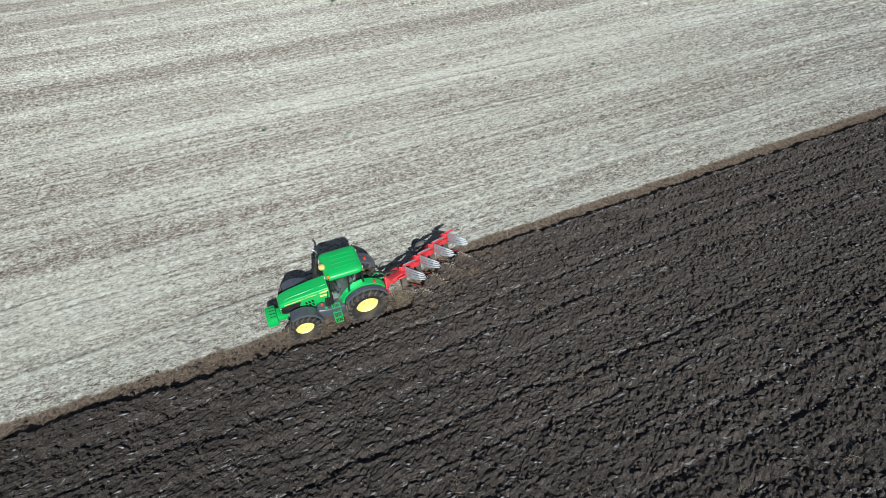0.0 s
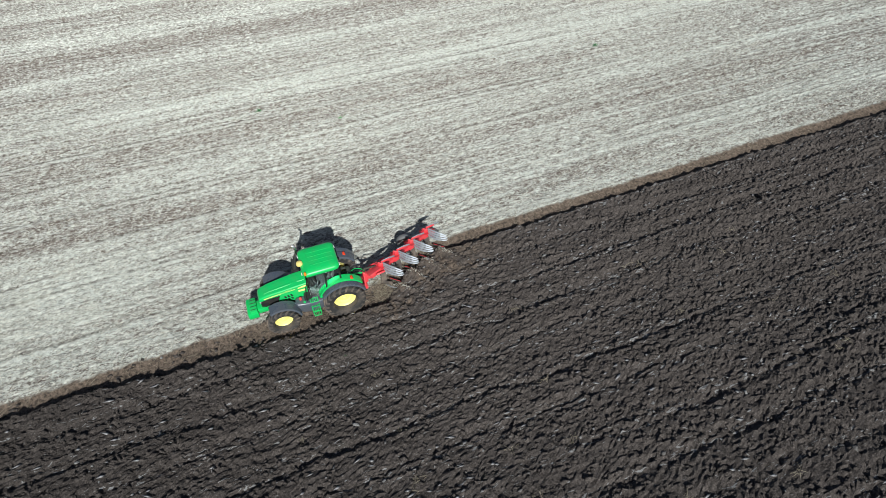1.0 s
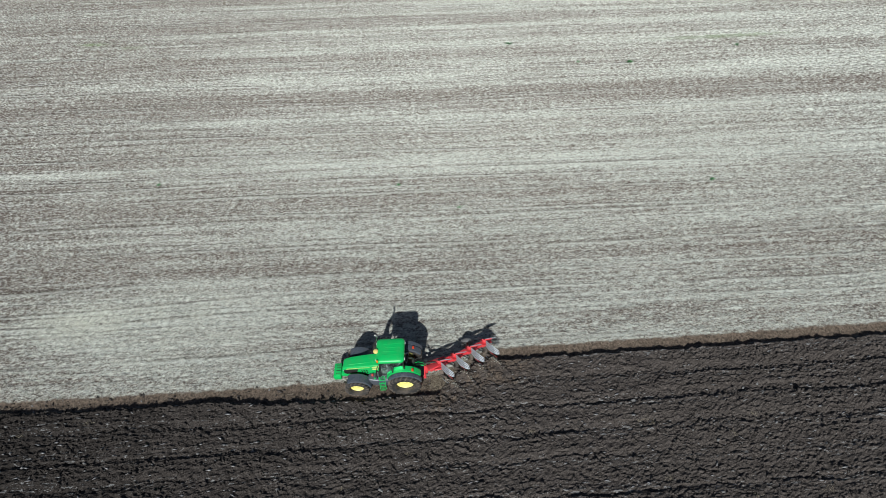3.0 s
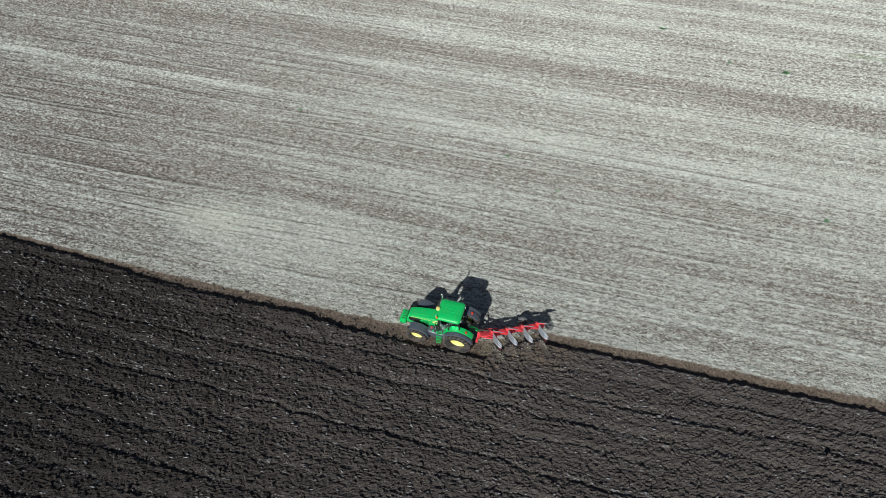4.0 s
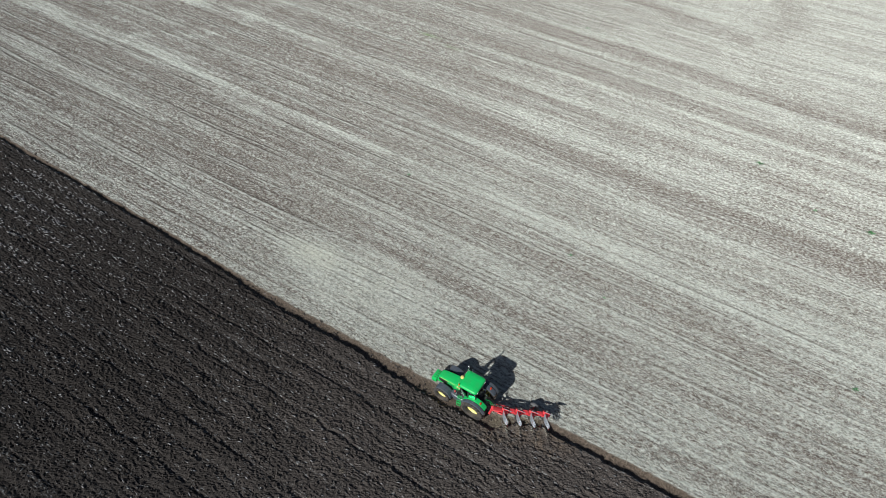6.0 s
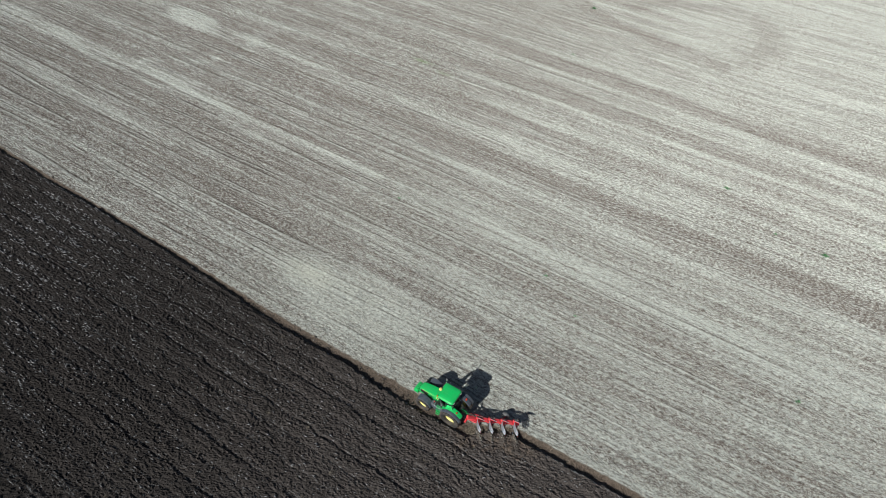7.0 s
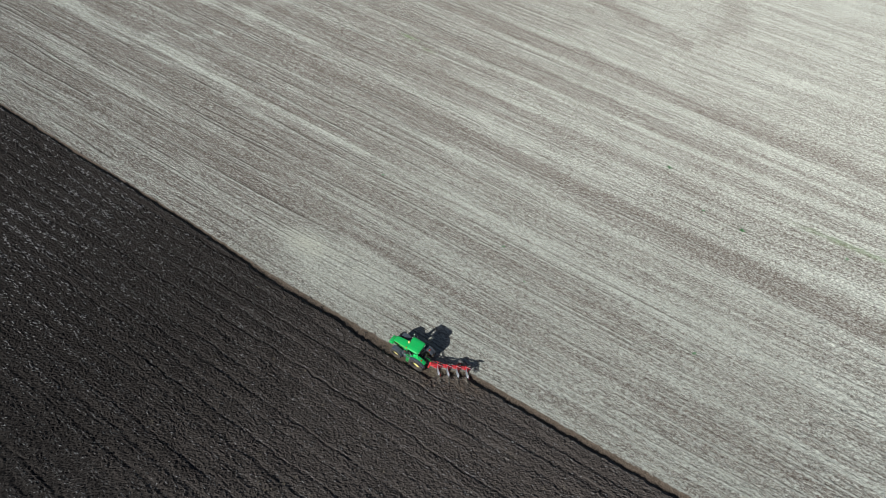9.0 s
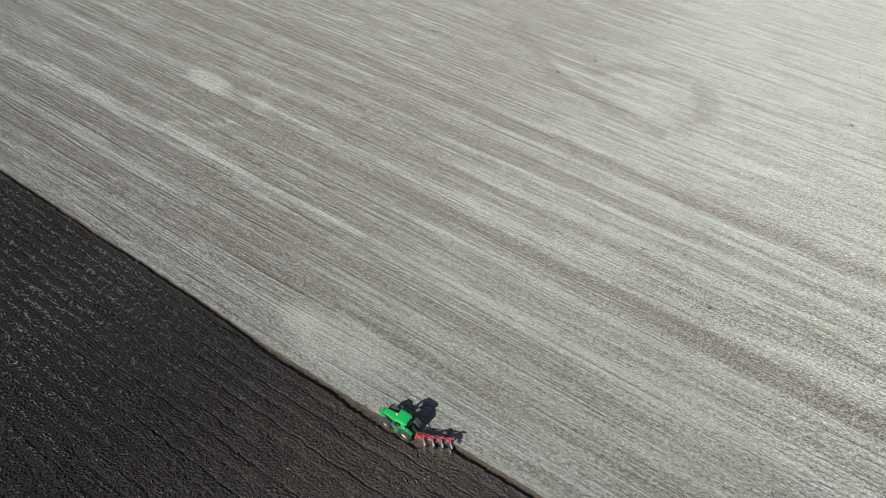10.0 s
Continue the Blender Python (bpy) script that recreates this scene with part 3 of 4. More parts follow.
hood = part("hood", loft([hood_ring(1.42, 0.84, 2.02, 1.12, 0.06), hood_ring(1.9, 0.84, 1.99, 1.10, 0.06), hood_ring(2.5, 0.80, 1.92, 1.08, 0.06), hood_ring(3.05, 0.74, 1.86, 1.06, 0.07),
                          hood_ring(3.38, 0.70, 1.78, 1.04, 0.08), hood_ring(3.54, 0.66, 1.70, 1.05, 0.09), hood_ring(3.60, 0.58, 1.58, 1.08, 0.10)]), GREEN, tractor, "smooth green engine hood")
HOOD_SIDE = [(1.42, 0.421), (2.5, 0.403), (3.05, 0.373), (3.38, 0.353), (3.54, 0.333), (3.6, 0.293)]


def side_y(x):
    return float(np.interp(x, [a for a, _ in HOOD_SIDE], [b for _, b in HOOD_SIDE]))


def hood_panel(pts, s, lift=0.006, thick=0.012):
    """A thin panel laid on the hood's side, from (x, z) corners."""
    b = bmesh.new()
    outer = [b.verts.new((x, s * (side_y(x) + lift), z)) for x, z in pts]
    inner = [b.verts.new((x, s * (side_y(x) + lift - thick), z)) for x, z in pts]
    skin(b, [outer, inner])
    return b


for s in (1, -1):
    part("hood_stripe", hood_panel([(1.44, 1.93), (1.44, 1.83), (2.3, 1.79), (3.36, 1.64), (3.36, 1.68), (2.3, 1.86)], s), YELLOW, hood, "yellow stripe")
    part("side_panel", hood_panel([(2.66, 1.66), (2.78, 1.30), (3.36, 1.14), (3.54, 1.22), (3.54, 1.54), (3.2, 1.62)], s), BLACK, hood, "black air intake panel")
    part("decal", hood_panel([(1.52, 1.70), (1.52, 1.58), (1.9, 1.60), (1.9, 1.71)], s), YELLOW, hood, "small yellow decal")
    for k in range(3):
        for j in range(2):
            x0, z0 = 2.16 + 0.14 * k, 1.58 - 0.19 * j - 0.02 * k
            part("vent_slot", hood_panel([(x0, z0), (x0 - 0.05, z0 - 0.15), (x0 + 0.03, z0 - 0.15), (x0 + 0.08, z0)], s), BLACK, hood, "black cooling slot")
    part("headlight", box((0.12, 0.16, 0.10), (3.52, s * 0.26, 1.50), 0.025, (0, 30, s * 25)), LENS, hood, "clear headlight")
part("front_grille", box((0.04, 0.44, 0.26), (3.60, 0, 1.23), 0.015), BLACK, hood, "black front grille")
part("hood_ridge", loft([[Vector((x, u, z)) for u, z in ((-0.2, t - 0.02), (-0.17, t + 0.012), (0.17, t + 0.012), (0.2, t - 0.02))] for x, t in ((1.5, 2.015), (2.5, 1.92), (3.05, 1.86), (3.3, 1.80))]), GREEN, hood)

# front weight block on its carrier
weight = part("front_weight", box((0.46, 0.92, 0.36), (4.0, 0, 0.86), 0.05), GREEN, tractor, "green front ballast block")
part("weight_top", box((0.30, 0.80, 0.10), (3.94, 0, 1.06), 0.03), GREEN, weight)
for k in range(5):
    part("weight_rib", box((0.02, 0.05, 0.26), (4.235, -0.32 + 0.16 * k, 0.86), 0.008), GREEN, weight)
for k in range(4):
    part("weight_slot", box((0.26, 0.035, 0.012), (3.94, -0.27 + 0.18 * k, 1.112), 0.004), BLACK, weight)
part("weight_carrier", box((0.5, 0.56, 0.28), (3.58, 0, 0.86), 0.04), GREEN, tractor)

# cab
CAB = {"fl": (1.42, 0.50, 1.25), "fr": (1.42, -0.50, 1.25), "ml": (0.62, 0.78, 1.15), "mr": (0.62, -0.78, 1.15), "rl": (-0.12, 0.66, 1.5), "rr": (-0.12, -0.66, 1.5)}
TOP = {"fl": (1.24, 0.66, 2.74), "fr": (1.24, -0.66, 2.74), "ml": (0.55, 0.74, 2.76), "mr": (0.55, -0.74, 2.76), "rl": (-0.06, 0.66, 2.74), "rr": (-0.06, -0.66, 2.74)}
for k in CAB:
    a, b = Vector(CAB[k]), Vector(TOP[k])
    mid = (a + b) / 2 + Vector((0.03, 0.05 if a.y > 0 else -0.05, 0))
    part("cab_pillar", tube([a, mid, b], 0.042, 8), BLACK, tractor, "black cab pillar")
base = box((1.5, 1.15, 0.3), (0.66, 0, 1.18), 0.05)
base = box((0.5, 1.3, 0.5), (0.05, 0, 1.42), 0.05, bm=base)
part("cab_base", base, BLACK, tractor)
part("cab_floor", box((1.3, 1.0, 0.03), (0.68, 0, 1.35), 0.01), TRIM, tractor, "grey rubber cab floor")
part("side_console", box((0.62, 0.2, 0.34), (0.42, -0.42, 1.62), 0.05), TRIM, tractor, "grey control console")


def pane(name, corners):
    """A glass pane 8 mm thick between four corners."""
    cs = [Vector(c) for c in corners]
    n = (cs[1] - cs[0]).cross(cs[3] - cs[0]).normalized() * 0.004
    mid = sum(cs, Vector()) / 4
    cs = [mid + (c - mid) * 0.96 for c in cs]
    ob = part(name, loft([[c + n for c in cs], [c - n for c in cs]]), GLASS, tractor, "clear tinted glass")
    ob.visible_shadow = False
    return ob


pane("windscreen", (CAB["fl"], CAB["fr"], TOP["fr"], TOP["fl"]))
pane("rear_window", (CAB["rr"], CAB["rl"], TOP["rl"], TOP["rr"]))
for s in "lr":
    door = pane("cab_door", (CAB["m" + s], CAB["f" + s], TOP["f" + s], TOP["m" + s]))
    y = 0.72 if s == "l" else -0.72
    part("door_handle", box((0.12, 0.04, 0.04), (0.72, y * 1.1, 1.62), 0.012), BLACK, door, "black door handle")
    pane("side_window", (CAB["r" + s], CAB["m" + s], TOP["m" + s], TOP["r" + s]))
seat = part("driver_seat", box((0.48, 0.5, 0.14), (0.42, 0, 1.62), 0.05), SEAT, tractor, "black driver seat")
part("backrest", box((0.14, 0.48, 0.62), (0.2, 0, 1.95), 0.05, (0, -10, 0)), SEAT, seat)
part("armrest", box((0.4, 0.1, 0.08), (0.5, -0.32, 1.82), 0.03), SEAT, seat)
ring = [(0.18 * math.cos(a), 0.18 * math.sin(a), 0) for a in np.linspace(0, 2 * math.pi, 25)]
part("steering_wheel", tube([pose(0.95, 0, 1.98, 0, 25, 0) @ Vector(q) for q in ring], 0.018, 8), BLACK, tractor)
part("console", box((0.2, 0.36, 0.62), (1.12, 0, 1.6), 0.06, (0, 12, 0)), BLACK, tractor)

# roof
def roof_ring(z, inset, lift=0.0):
    return [Vector((0.66 + u, w, z + lift * (1 - (u / 0.85) ** 2))) for u, w in rounded(1.62 - 2 * inset, 1.58 - 2 * inset, max(0.22 - inset * 0.3, 0.05), 6)]


roof = part("roof", loft([roof_ring(2.70, 0.10), roof_ring(2.74, 0.03), roof_ring(2.80, 0.0), roof_ring(2.90, 0.01), roof_ring(2.955, 0.06, 0.01), roof_ring(2.985, 0.16, 0.02), roof_ring(3.0, 0.40, 0.025)]), GREEN, tractor, "rounded green cab roof", sharp=60)
for y in (-0.36, -0.12, 0.12, 0.36):
    part("roof_rib", loft([[Vector((x, y + u, z + q)) for u, q in ((-0.034, -0.02), (-0.016, 0.015), (0.016, 0.015), (0.034, -0.02))] for x, z in ((0.02, 2.985), (0.3, 3.012), (1.0, 3.012), (1.22, 2.99))]), GREEN, roof)
for x in (0.28, 1.12):
    part("roof_seam", box((0.014, 1.06, 0.01), (x, 0, 3.012), 0.003), GREEN, roof)
dome = part("gps_receiver", lathe([(0.001, 0.09), (0.08, 0.085), (0.13, 0.05), (0.145, 0.0), (0.145, -0.05), (0.12, -0.07), (0.001, -0.07)], 24), CREAM, roof, "cream yellow receiver dome", pose(1.46, 0.08, 3.0, 90, 0, 0))
part("receiver_bracket", box((0.22, 0.14, 0.05), (1.36, 0.08, 2.92), 0.015), BLACK, dome, at=dome.matrix_basis.inverted())
bea = part("beacon", lathe([(0.001, 0.13), (0.035, 0.125), (0.055, 0.09), (0.06, 0.0), (0.06, -0.02), (0.001, -0.02)], 20), LAMP_ORANGE, roof, "orange warning beacon", pose(1.34, 0.74, 2.95, 90, 0, 0))
part("beacon_base", tube([(1.34, 0.74, 2.80), (1.34, 0.74, 2.94)], 0.03, 10), BLACK, bea, at=bea.matrix_basis.inverted())
for s in (1, -1):
    part("work_light", box((0.06, 0.14, 0.08), (1.47, s * 0.52, 2.79), 0.02), LENS, roof, "clear work light")
    part("work_light", box((0.06, 0.14, 0.08), (-0.15, s * 0.52, 2.79), 0.02), LENS, roof, "clear work light")


# fenders
def fender(cx, cz, r, y0, y1, a0, a1, thick, material, label, lip=0.05):
    rings = []
    for k in range(15):
        a = radians(a0 + (a1 - a0) * k / 14)
        ca, sa = math.cos(a), math.sin(a)
        lo, hi = (y0, y1) if y0 < y1 else (y1, y0)
        ring = []
        for rr, yy in ((r, lo), (r + thick * 0.8, lo + 0.03), (r + thick, (lo + hi) / 2), (r + thick * 0.8, hi - 0.03), (r - lip, hi), (r - lip, hi - 0.02), (r, hi - 0.05), (r - 0.001, lo + 0.02)):
            ring.append(Vector((cx + rr * ca, yy, cz + rr * sa)))
        rings.append(ring)
    return part("fender", loft(rings), material, tractor, label)


for s in (1, -1):
    fender(0, 0.97, 1.05, s * 0.50, s * 0.90, 20, 150, 0.05, GREEN if s > 0 else GREY, "green rear fender" if s > 0 else "dark grey rear fender")
    fender(0, 0.97, 1.04, s * 0.91, s * 1.18, 32, 160, 0.035, GREY, "dark grey fender extension")
    fender(2.80, 0.74, 0.83, s * 0.62, s * 1.17, 58, 172, 0.035, GREY, "dark grey front fender")
    part("fender_side", box((0.75, 0.05, 0.62), (0.15, s * 0.52, 1.55), 0.02), GREEN if s > 0 else GREY, tractor)
    tl = part("tail_light", box((0.13, 0.19, 0.13), (-0.52, s * 0.74, 1.92), 0.035, (0, 20, 0)), LAMP_RED, tractor, "orange-red tail light")
    part("light_housing", box((0.17, 0.22, 0.1), (-0.47, s * 0.74, 1.86), 0.03, (0, 20, 0)), BLACK, tl)
    arm = [(1.36, s * 0.62, 2.45), (1.42, s * 0.9, 2.5), (1.40, s * 1.12, 2.46)]
    mir = part("mirror", box((0.07, 0.22, 0.36), (1.40, s * 1.16, 2.28), 0.03), BLACK, tractor, "black wing mirror")
    part("mirror_arm", tube(arm, 0.018, 8), BLACK, mir)
    part("mirror_glass", box((0.008, 0.18, 0.31), (1.361, s * 1.16, 2.28), 0.0), LENS, mir)

# exhaust beside the right front pillar, with its bent chrome tip, and the air intake box
ex = part("exhaust", tube([(1.78, -0.56, 1.5), (1.76, -0.60, 1.7), (1.72, -0.65, 2.1), (1.62, -0.74, 2.45), (1.52, -0.82, 2.68)], [0.08, 0.105, 0.11, 0.10, 0.07], 16), BLACK, tractor, "black exhaust stack with a bent chrome tip")
part("exhaust_tip", tube([(1.54, -0.81, 2.62), (1.48, -0.86, 2.84), (1.47, -0.89, 2.97), (1.52, -0.93, 3.05), (1.58, -0.96, 3.08)], 0.052, 12), CHROME, ex, "bent chrome tip")
part("exhaust_shield", bar((1.82, -0.66, 1.75), (1.70, -0.78, 2.45), 0.2, 0.03, 0.01), BLACK, ex)
part("air_intake", box((0.34, 0.26, 0.30), (1.74, -0.56, 1.86), 0.06), BLACK, tractor, "black air intake box")

# fuel tank, battery box, steps on the left; tank on the right
part("fuel_tank", loft([[Vector((x, 0.66 + u, zc + q)) for u, q in rounded(w, h, 0.12)] for x, w, zc, h in ((0.86, 0.40, 0.86, 0.5), (0.92, 0.5, 0.88, 0.6), (1.5, 0.56, 0.9, 0.66), (1.86, 0.56, 0.98, 0.62), (2.04, 0.48, 1.08, 0.46), (2.1, 0.36, 1.12, 0.32))]), GREY, tractor, "dark grey moulded fuel tank")
part("service_panel", box((0.34, 0.34, 0.30), (1.52, 0.56, 1.30), 0.06, (0, -8, 0)), BLACK, tractor, "black service panel")
part("tank_cap", tube([(1.72, 0.80, 1.22), (1.72, 0.82, 1.29)], 0.055, 14), GREEN, tractor)
part("valve", box((0.12, 0.12, 0.14), (1.86, 0.62, 1.34), 0.03), RED, tractor, "small red coupling")
part("toolbox", box((0.75, 0.36, 0.42), (1.42, -0.62, 0.92), 0.05), BLACK, tractor)
ladder = None
for x in (1.14, 1.48):
    ladder = bar((x, 0.78, 1.32), (x, 1.04, 0.50), 0.03, 0.12, 0.01, ladder, up=(0, 1, 0.4))
ladder = part("steps", ladder, GREEN, tractor, "green cab access steps")
for k in range(4):
    z, y = 0.53 + 0.24 * k, 1.05 - 0.075 * k
    tr = None
    for yy in (-0.11, 0.11):
        tr = box((0.34, 0.03, 0.035), (1.31, y + yy, z), 0.008, bm=tr)
    for j in range(5):
        tr = box((0.022, 0.21, 0.03), (1.17 + 0.07 * j, y, z), 0.005, bm=tr)
    part("step_tread", tr, GREEN, ladder)
part("grab_rail", tube([(1.58, 0.78, 1.1), (1.60, 0.84, 1.6), (1.50, 0.72, 2.1)], 0.018, 8), BLACK, tractor)

# rear linkage
for s in (1, -1):
    part("lift_arm", bar((-0.3, s * 0.36, 0.72), (-1.18, s * 0.42, 0.60), 0.07, 0.10), CHASSIS, tractor)
    part("lift_rod", tube([(-0.62, s * 0.38, 0.68), (-0.42, s * 0.36, 1.40)], 0.035, 8), CHASSIS, tractor)
    part("rocker_arm", bar((-0.1, s * 0.34, 1.46), (-0.48, s * 0.36, 1.38), 0.07, 0.12), CHASSIS, tractor)
part("top_link", tube([(-0.3, 0, 1.25), (-0.7, 0, 1.22), (-1.15, 0.02, 1.16)], [0.03, 0.045, 0.03], 10), GREEN, tractor)
part("rear_valves", box((0.16, 0.5, 0.22), (-0.5, 0.02, 1.52), 0.03), CHASSIS, tractor)
for k in range(4):
    y = -0.15 + 0.1 * k
    part("hydraulic_hose", tube([(-0.56, y, 1.5), (-0.8, y * 1.3, 1.66), (-1.05, y * 0.9, 1.5), (-1.22, y * 0.6, 1.22)], 0.018, 7), BLACK if k != 2 else GREEN, tractor)

# ---- reversible plough, four bodies above and four in the ground ----
plough_root = Vector((1.25, 1.15, 0))
plough = tagged(new("plough"), "red reversible four-furrow plough with slatted steel mouldboards, working behind the tractor", "plough")
plough.location = plough_root


def pl(name, bm, material, parent=None, label=""):
    """A part of the plough, given in the place's own metres."""
    if parent is None:
        bm.transform(Matrix.Translation(-plough_root))
        return part(name, bm, material, plough, label)
    bm.transform(Matrix.Translation(-plough_root))
    return part(name, bm, material, parent, label)


BEAM_A, BEAM_B = Vector((1.45, 1.02, 0.80)), Vector((5.15, 2.88, 0.84))
beam = pl("beam", bar(BEAM_A, BEAM_B, 0.24, 0.18, 0.02), RED, label="red square main beam")
pl("beam", bar(BEAM_A + Vector((0.1, 0.28, 0.02)), BEAM_A.lerp(BEAM_B, 0.86) + Vector((-0.05, 0.16, 0.02)), 0.09, 0.10, 0.015), RED, label="red side beam")
# headstock
hs = None
for y in (0.84, 1.4):
    hs = bar((1.12, y, 0.42), (1.2, 1.11, 1.10), 0.07, 0.12, 0.015, hs)
hs = box((0.16, 0.78, 0.14), (1.14, 1.11, 0.46), 0.02, bm=hs)
hs = box((0.20, 0.26, 0.52), (1.22, 1.11, 0.80), 0.03, bm=hs)
hs = bar((1.2, 1.11, 0.8), (1.6, 1.08, 0.8), 0.22, 0.22, 0.03, hs)
pl("headstock", hs, RED, label="red three-point headstock")
pl("turnover_cylinder", tube([(1.22, 1.2, 1.2), (1.5, 1.3, 1.1), (1.95, 1.42, 0.95)], [0.05, 0.05, 0.03], 12), CHASSIS)
pl("adjusting_spindle", bar((1.3, 1.45, 0.95), (2.35, 1.75, 0.98), 0.07, 0.07), RED)
pl("adjusting_plate", plate([(-0.26, -0.12), (0.3, -0.08), (0.22, 0.16), (-0.2, 0.14)], 0.04, pose(1.72, 1.25, 0.95, -70, 0, 25), 0.008), RED)
pl("headstock_plate", box((0.72, 0.46, 0.10), (1.66, 1.10, 1.0), 0.03, (-14, 0, 24)), RED, label="red cover plate")
pl("headstock_plate", box((0.42, 0.34, 0.08), (1.92, 0.98, 0.90), 0.02, (-30, 0, 10)), RED, label="red cover plate")
pl("hose", tube([(1.15, 1.1, 1.25), (1.45, 1.25, 1.38), (1.9, 1.4, 1.2), (2.4, 1.6, 1.02)], 0.02, 7), BLACK)


def under(z, flip):
    """Heights of the body that works in the ground, turned over about the beam."""
    return z if flip > 0 else 0.92 - z


def mouldboard(bx, by, flip):
    """Four curved steel slats of one body; flip -1 lays it below the beam."""
    out = []
    for k in range(4):
        rings = []
        for j in range(10):
            f = 0.14 + 0.86 * j / 9
            bow = 0.10 * math.sin(math.pi * f)
            c = Vector((bx + 0.0 + 0.84 * f - 0.7 * bow, by - 0.12 - 0.86 * f - 0.65 * bow, 1.19 - 0.20 * f))
            lean = 0.06 + 0.44 * f
            across = Vector((0.70 * math.sin(lean), 0.65 * math.sin(lean), math.cos(lean))).normalized()
            span = 0.088 + 0.046 * math.sin(math.pi * min(f * 0.9 + 0.1, 1.0)) - 0.018 * f
            half = span * 0.38 * (1.0 if j < 6 else (0.85 if j < 9 else 0.4))
            c = c + across * (k - 1.5) * span + Vector((0.68, -0.73, 0)) * (-0.05 * abs(k - 1.0) * f)
            nrm = across.cross(Vector((0.68, -0.73, 0))).normalized() * 0.008
            rings.append([Vector((q.x, q.y, under(q.z, flip))) for q in (c + across * half + nrm, c - across * half + nrm, c - across * half - nrm, c + across * half - nrm)])
        out.append(loft(rings))
    return out


for k in range(4):
    bx, by = 2.05 + 0.905 * k, 1.30 + 0.46 * k
    root = Vector((bx, by, 0.82))
    for flip in (1, -1):
        top = under(1.20, flip)
        leg = bar(root + Vector((0.04, 0.03, 0)), (bx + 0.04, by - 0.12, top), 0.10, 0.26, 0.02, up=(1, 0, 0))
        leg = bar((bx - 0.12, by + 0.02, under(1.06, flip)), (bx + 0.36, by - 0.40, under(0.98, flip)), 0.08, 0.38, 0.02, leg)
        leg = plate([(-0.30, -0.16), (0.26, -0.2), (0.42, 0.06), (-0.1, 0.2)], 0.05, pose(bx + 0.05, by - 0.02, under(1.12, flip), 40 * flip, 0, -40), 0.006, leg)
        body = pl("plough_leg", leg, RED if flip > 0 else TREAD, label="red plough body leg" if flip > 0 else "earth-caked plough body leg")
        for b in mouldboard(bx, by, flip):
            slat = pl("mouldboard_slat", b, STEEL, body, "steel slat, worn bright at its tip")
            slat.data.materials.append(POLISHED)
            for f in slat.data.polygons:
                f.material_index = 1 if f.center.x + plough_root.x > bx + 0.56 else 0
        pl("landside", bar((bx + 0.02, by - 0.16, under(1.34, flip)), (bx + 0.46, by - 0.12, under(1.40, flip)), 0.06, 0.12, 0.012), RED if flip > 0 else TREAD, body)
        pl("share", plate([(-0.36, 0.0), (-0.06, 0.07), (0.26, 0.06), (0.30, -0.02), (-0.06, -0.07)], 0.03, pose(bx + 0.42, by - 0.14, under(1.43, flip), 20 * flip, 0, 4), 0.004), STEEL, body, "steel share point")
    pl("clamp", box((0.46, 0.30, 0.25), root, 0.03, (0, 0, 25)), RED)
    quad = [Vector(q) for q in ((bx - 0.34, by - 0.02, 0.95), (bx + 0.22, by + 0.22, 0.98), (bx + 0.44, by - 0.20, 1.13), (bx - 0.04, by - 0.38, 1.08))]
    up = Vector((0, 0, 0.025))
    pl("frog", loft([[q + up for q in quad], [q - up for q in quad]]), RED, label="red sloping body plate")
    pl("trip_bar", bar((bx - 0.24, by + 0.18, 0.98), (bx + 0.30, by - 0.10, 1.04), 0.10, 0.07), RED)
    sk = bar((bx + 0.29, by - 0.19, 0.17), (bx + 0.72, by - 0.65, 0.15), 0.03, 0.08)
    sk = pl("mouldboard_stay", sk, CHASSIS, label="dark mouldboard stay with a red edge")
    pl("stay_edge", bar((bx + 0.30, by - 0.17, 0.215), (bx + 0.72, by - 0.62, 0.195), 0.028, 0.012, 0.003), RED, sk)

# depth wheel beside the beam, on the stubble
dw = lathe([(0.05, 0.06), (0.15, 0.05), (0.19, 0.10), (0.20, 0.12), (0.20, -0.12), (0.19, -0.10), (0.15, -0.05), (0.05, -0.06)], 32)
dw.transform(Matrix.Translation((3.74, 3.18, 0.38)))
dw = pl("depth_wheel", dw, PALE_GREY, label="dusty grey depth wheel")
ty = lathe([(0.19, 0.11), (0.25, 0.145), (0.34, 0.13), (0.37, 0.08), (0.375, 0.0), (0.37, -0.08), (0.34, -0.13), (0.25, -0.145), (0.19, -0.11)], 40)
ty.transform(Matrix.Translation((3.74, 3.18, 0.38)))
pl("tyre", ty, PALE_GREY, dw, "dusty grey tyre")
pl("wheel_arm", bar((3.74, 3.0, 0.40), (3.66, 2.20, 0.80), 0.09, 0.11, 0.015, bar((3.74, 2.98, 0.38), (3.74, 3.18, 0.38), 0.06, 0.06, 0.01)), RED, dw)


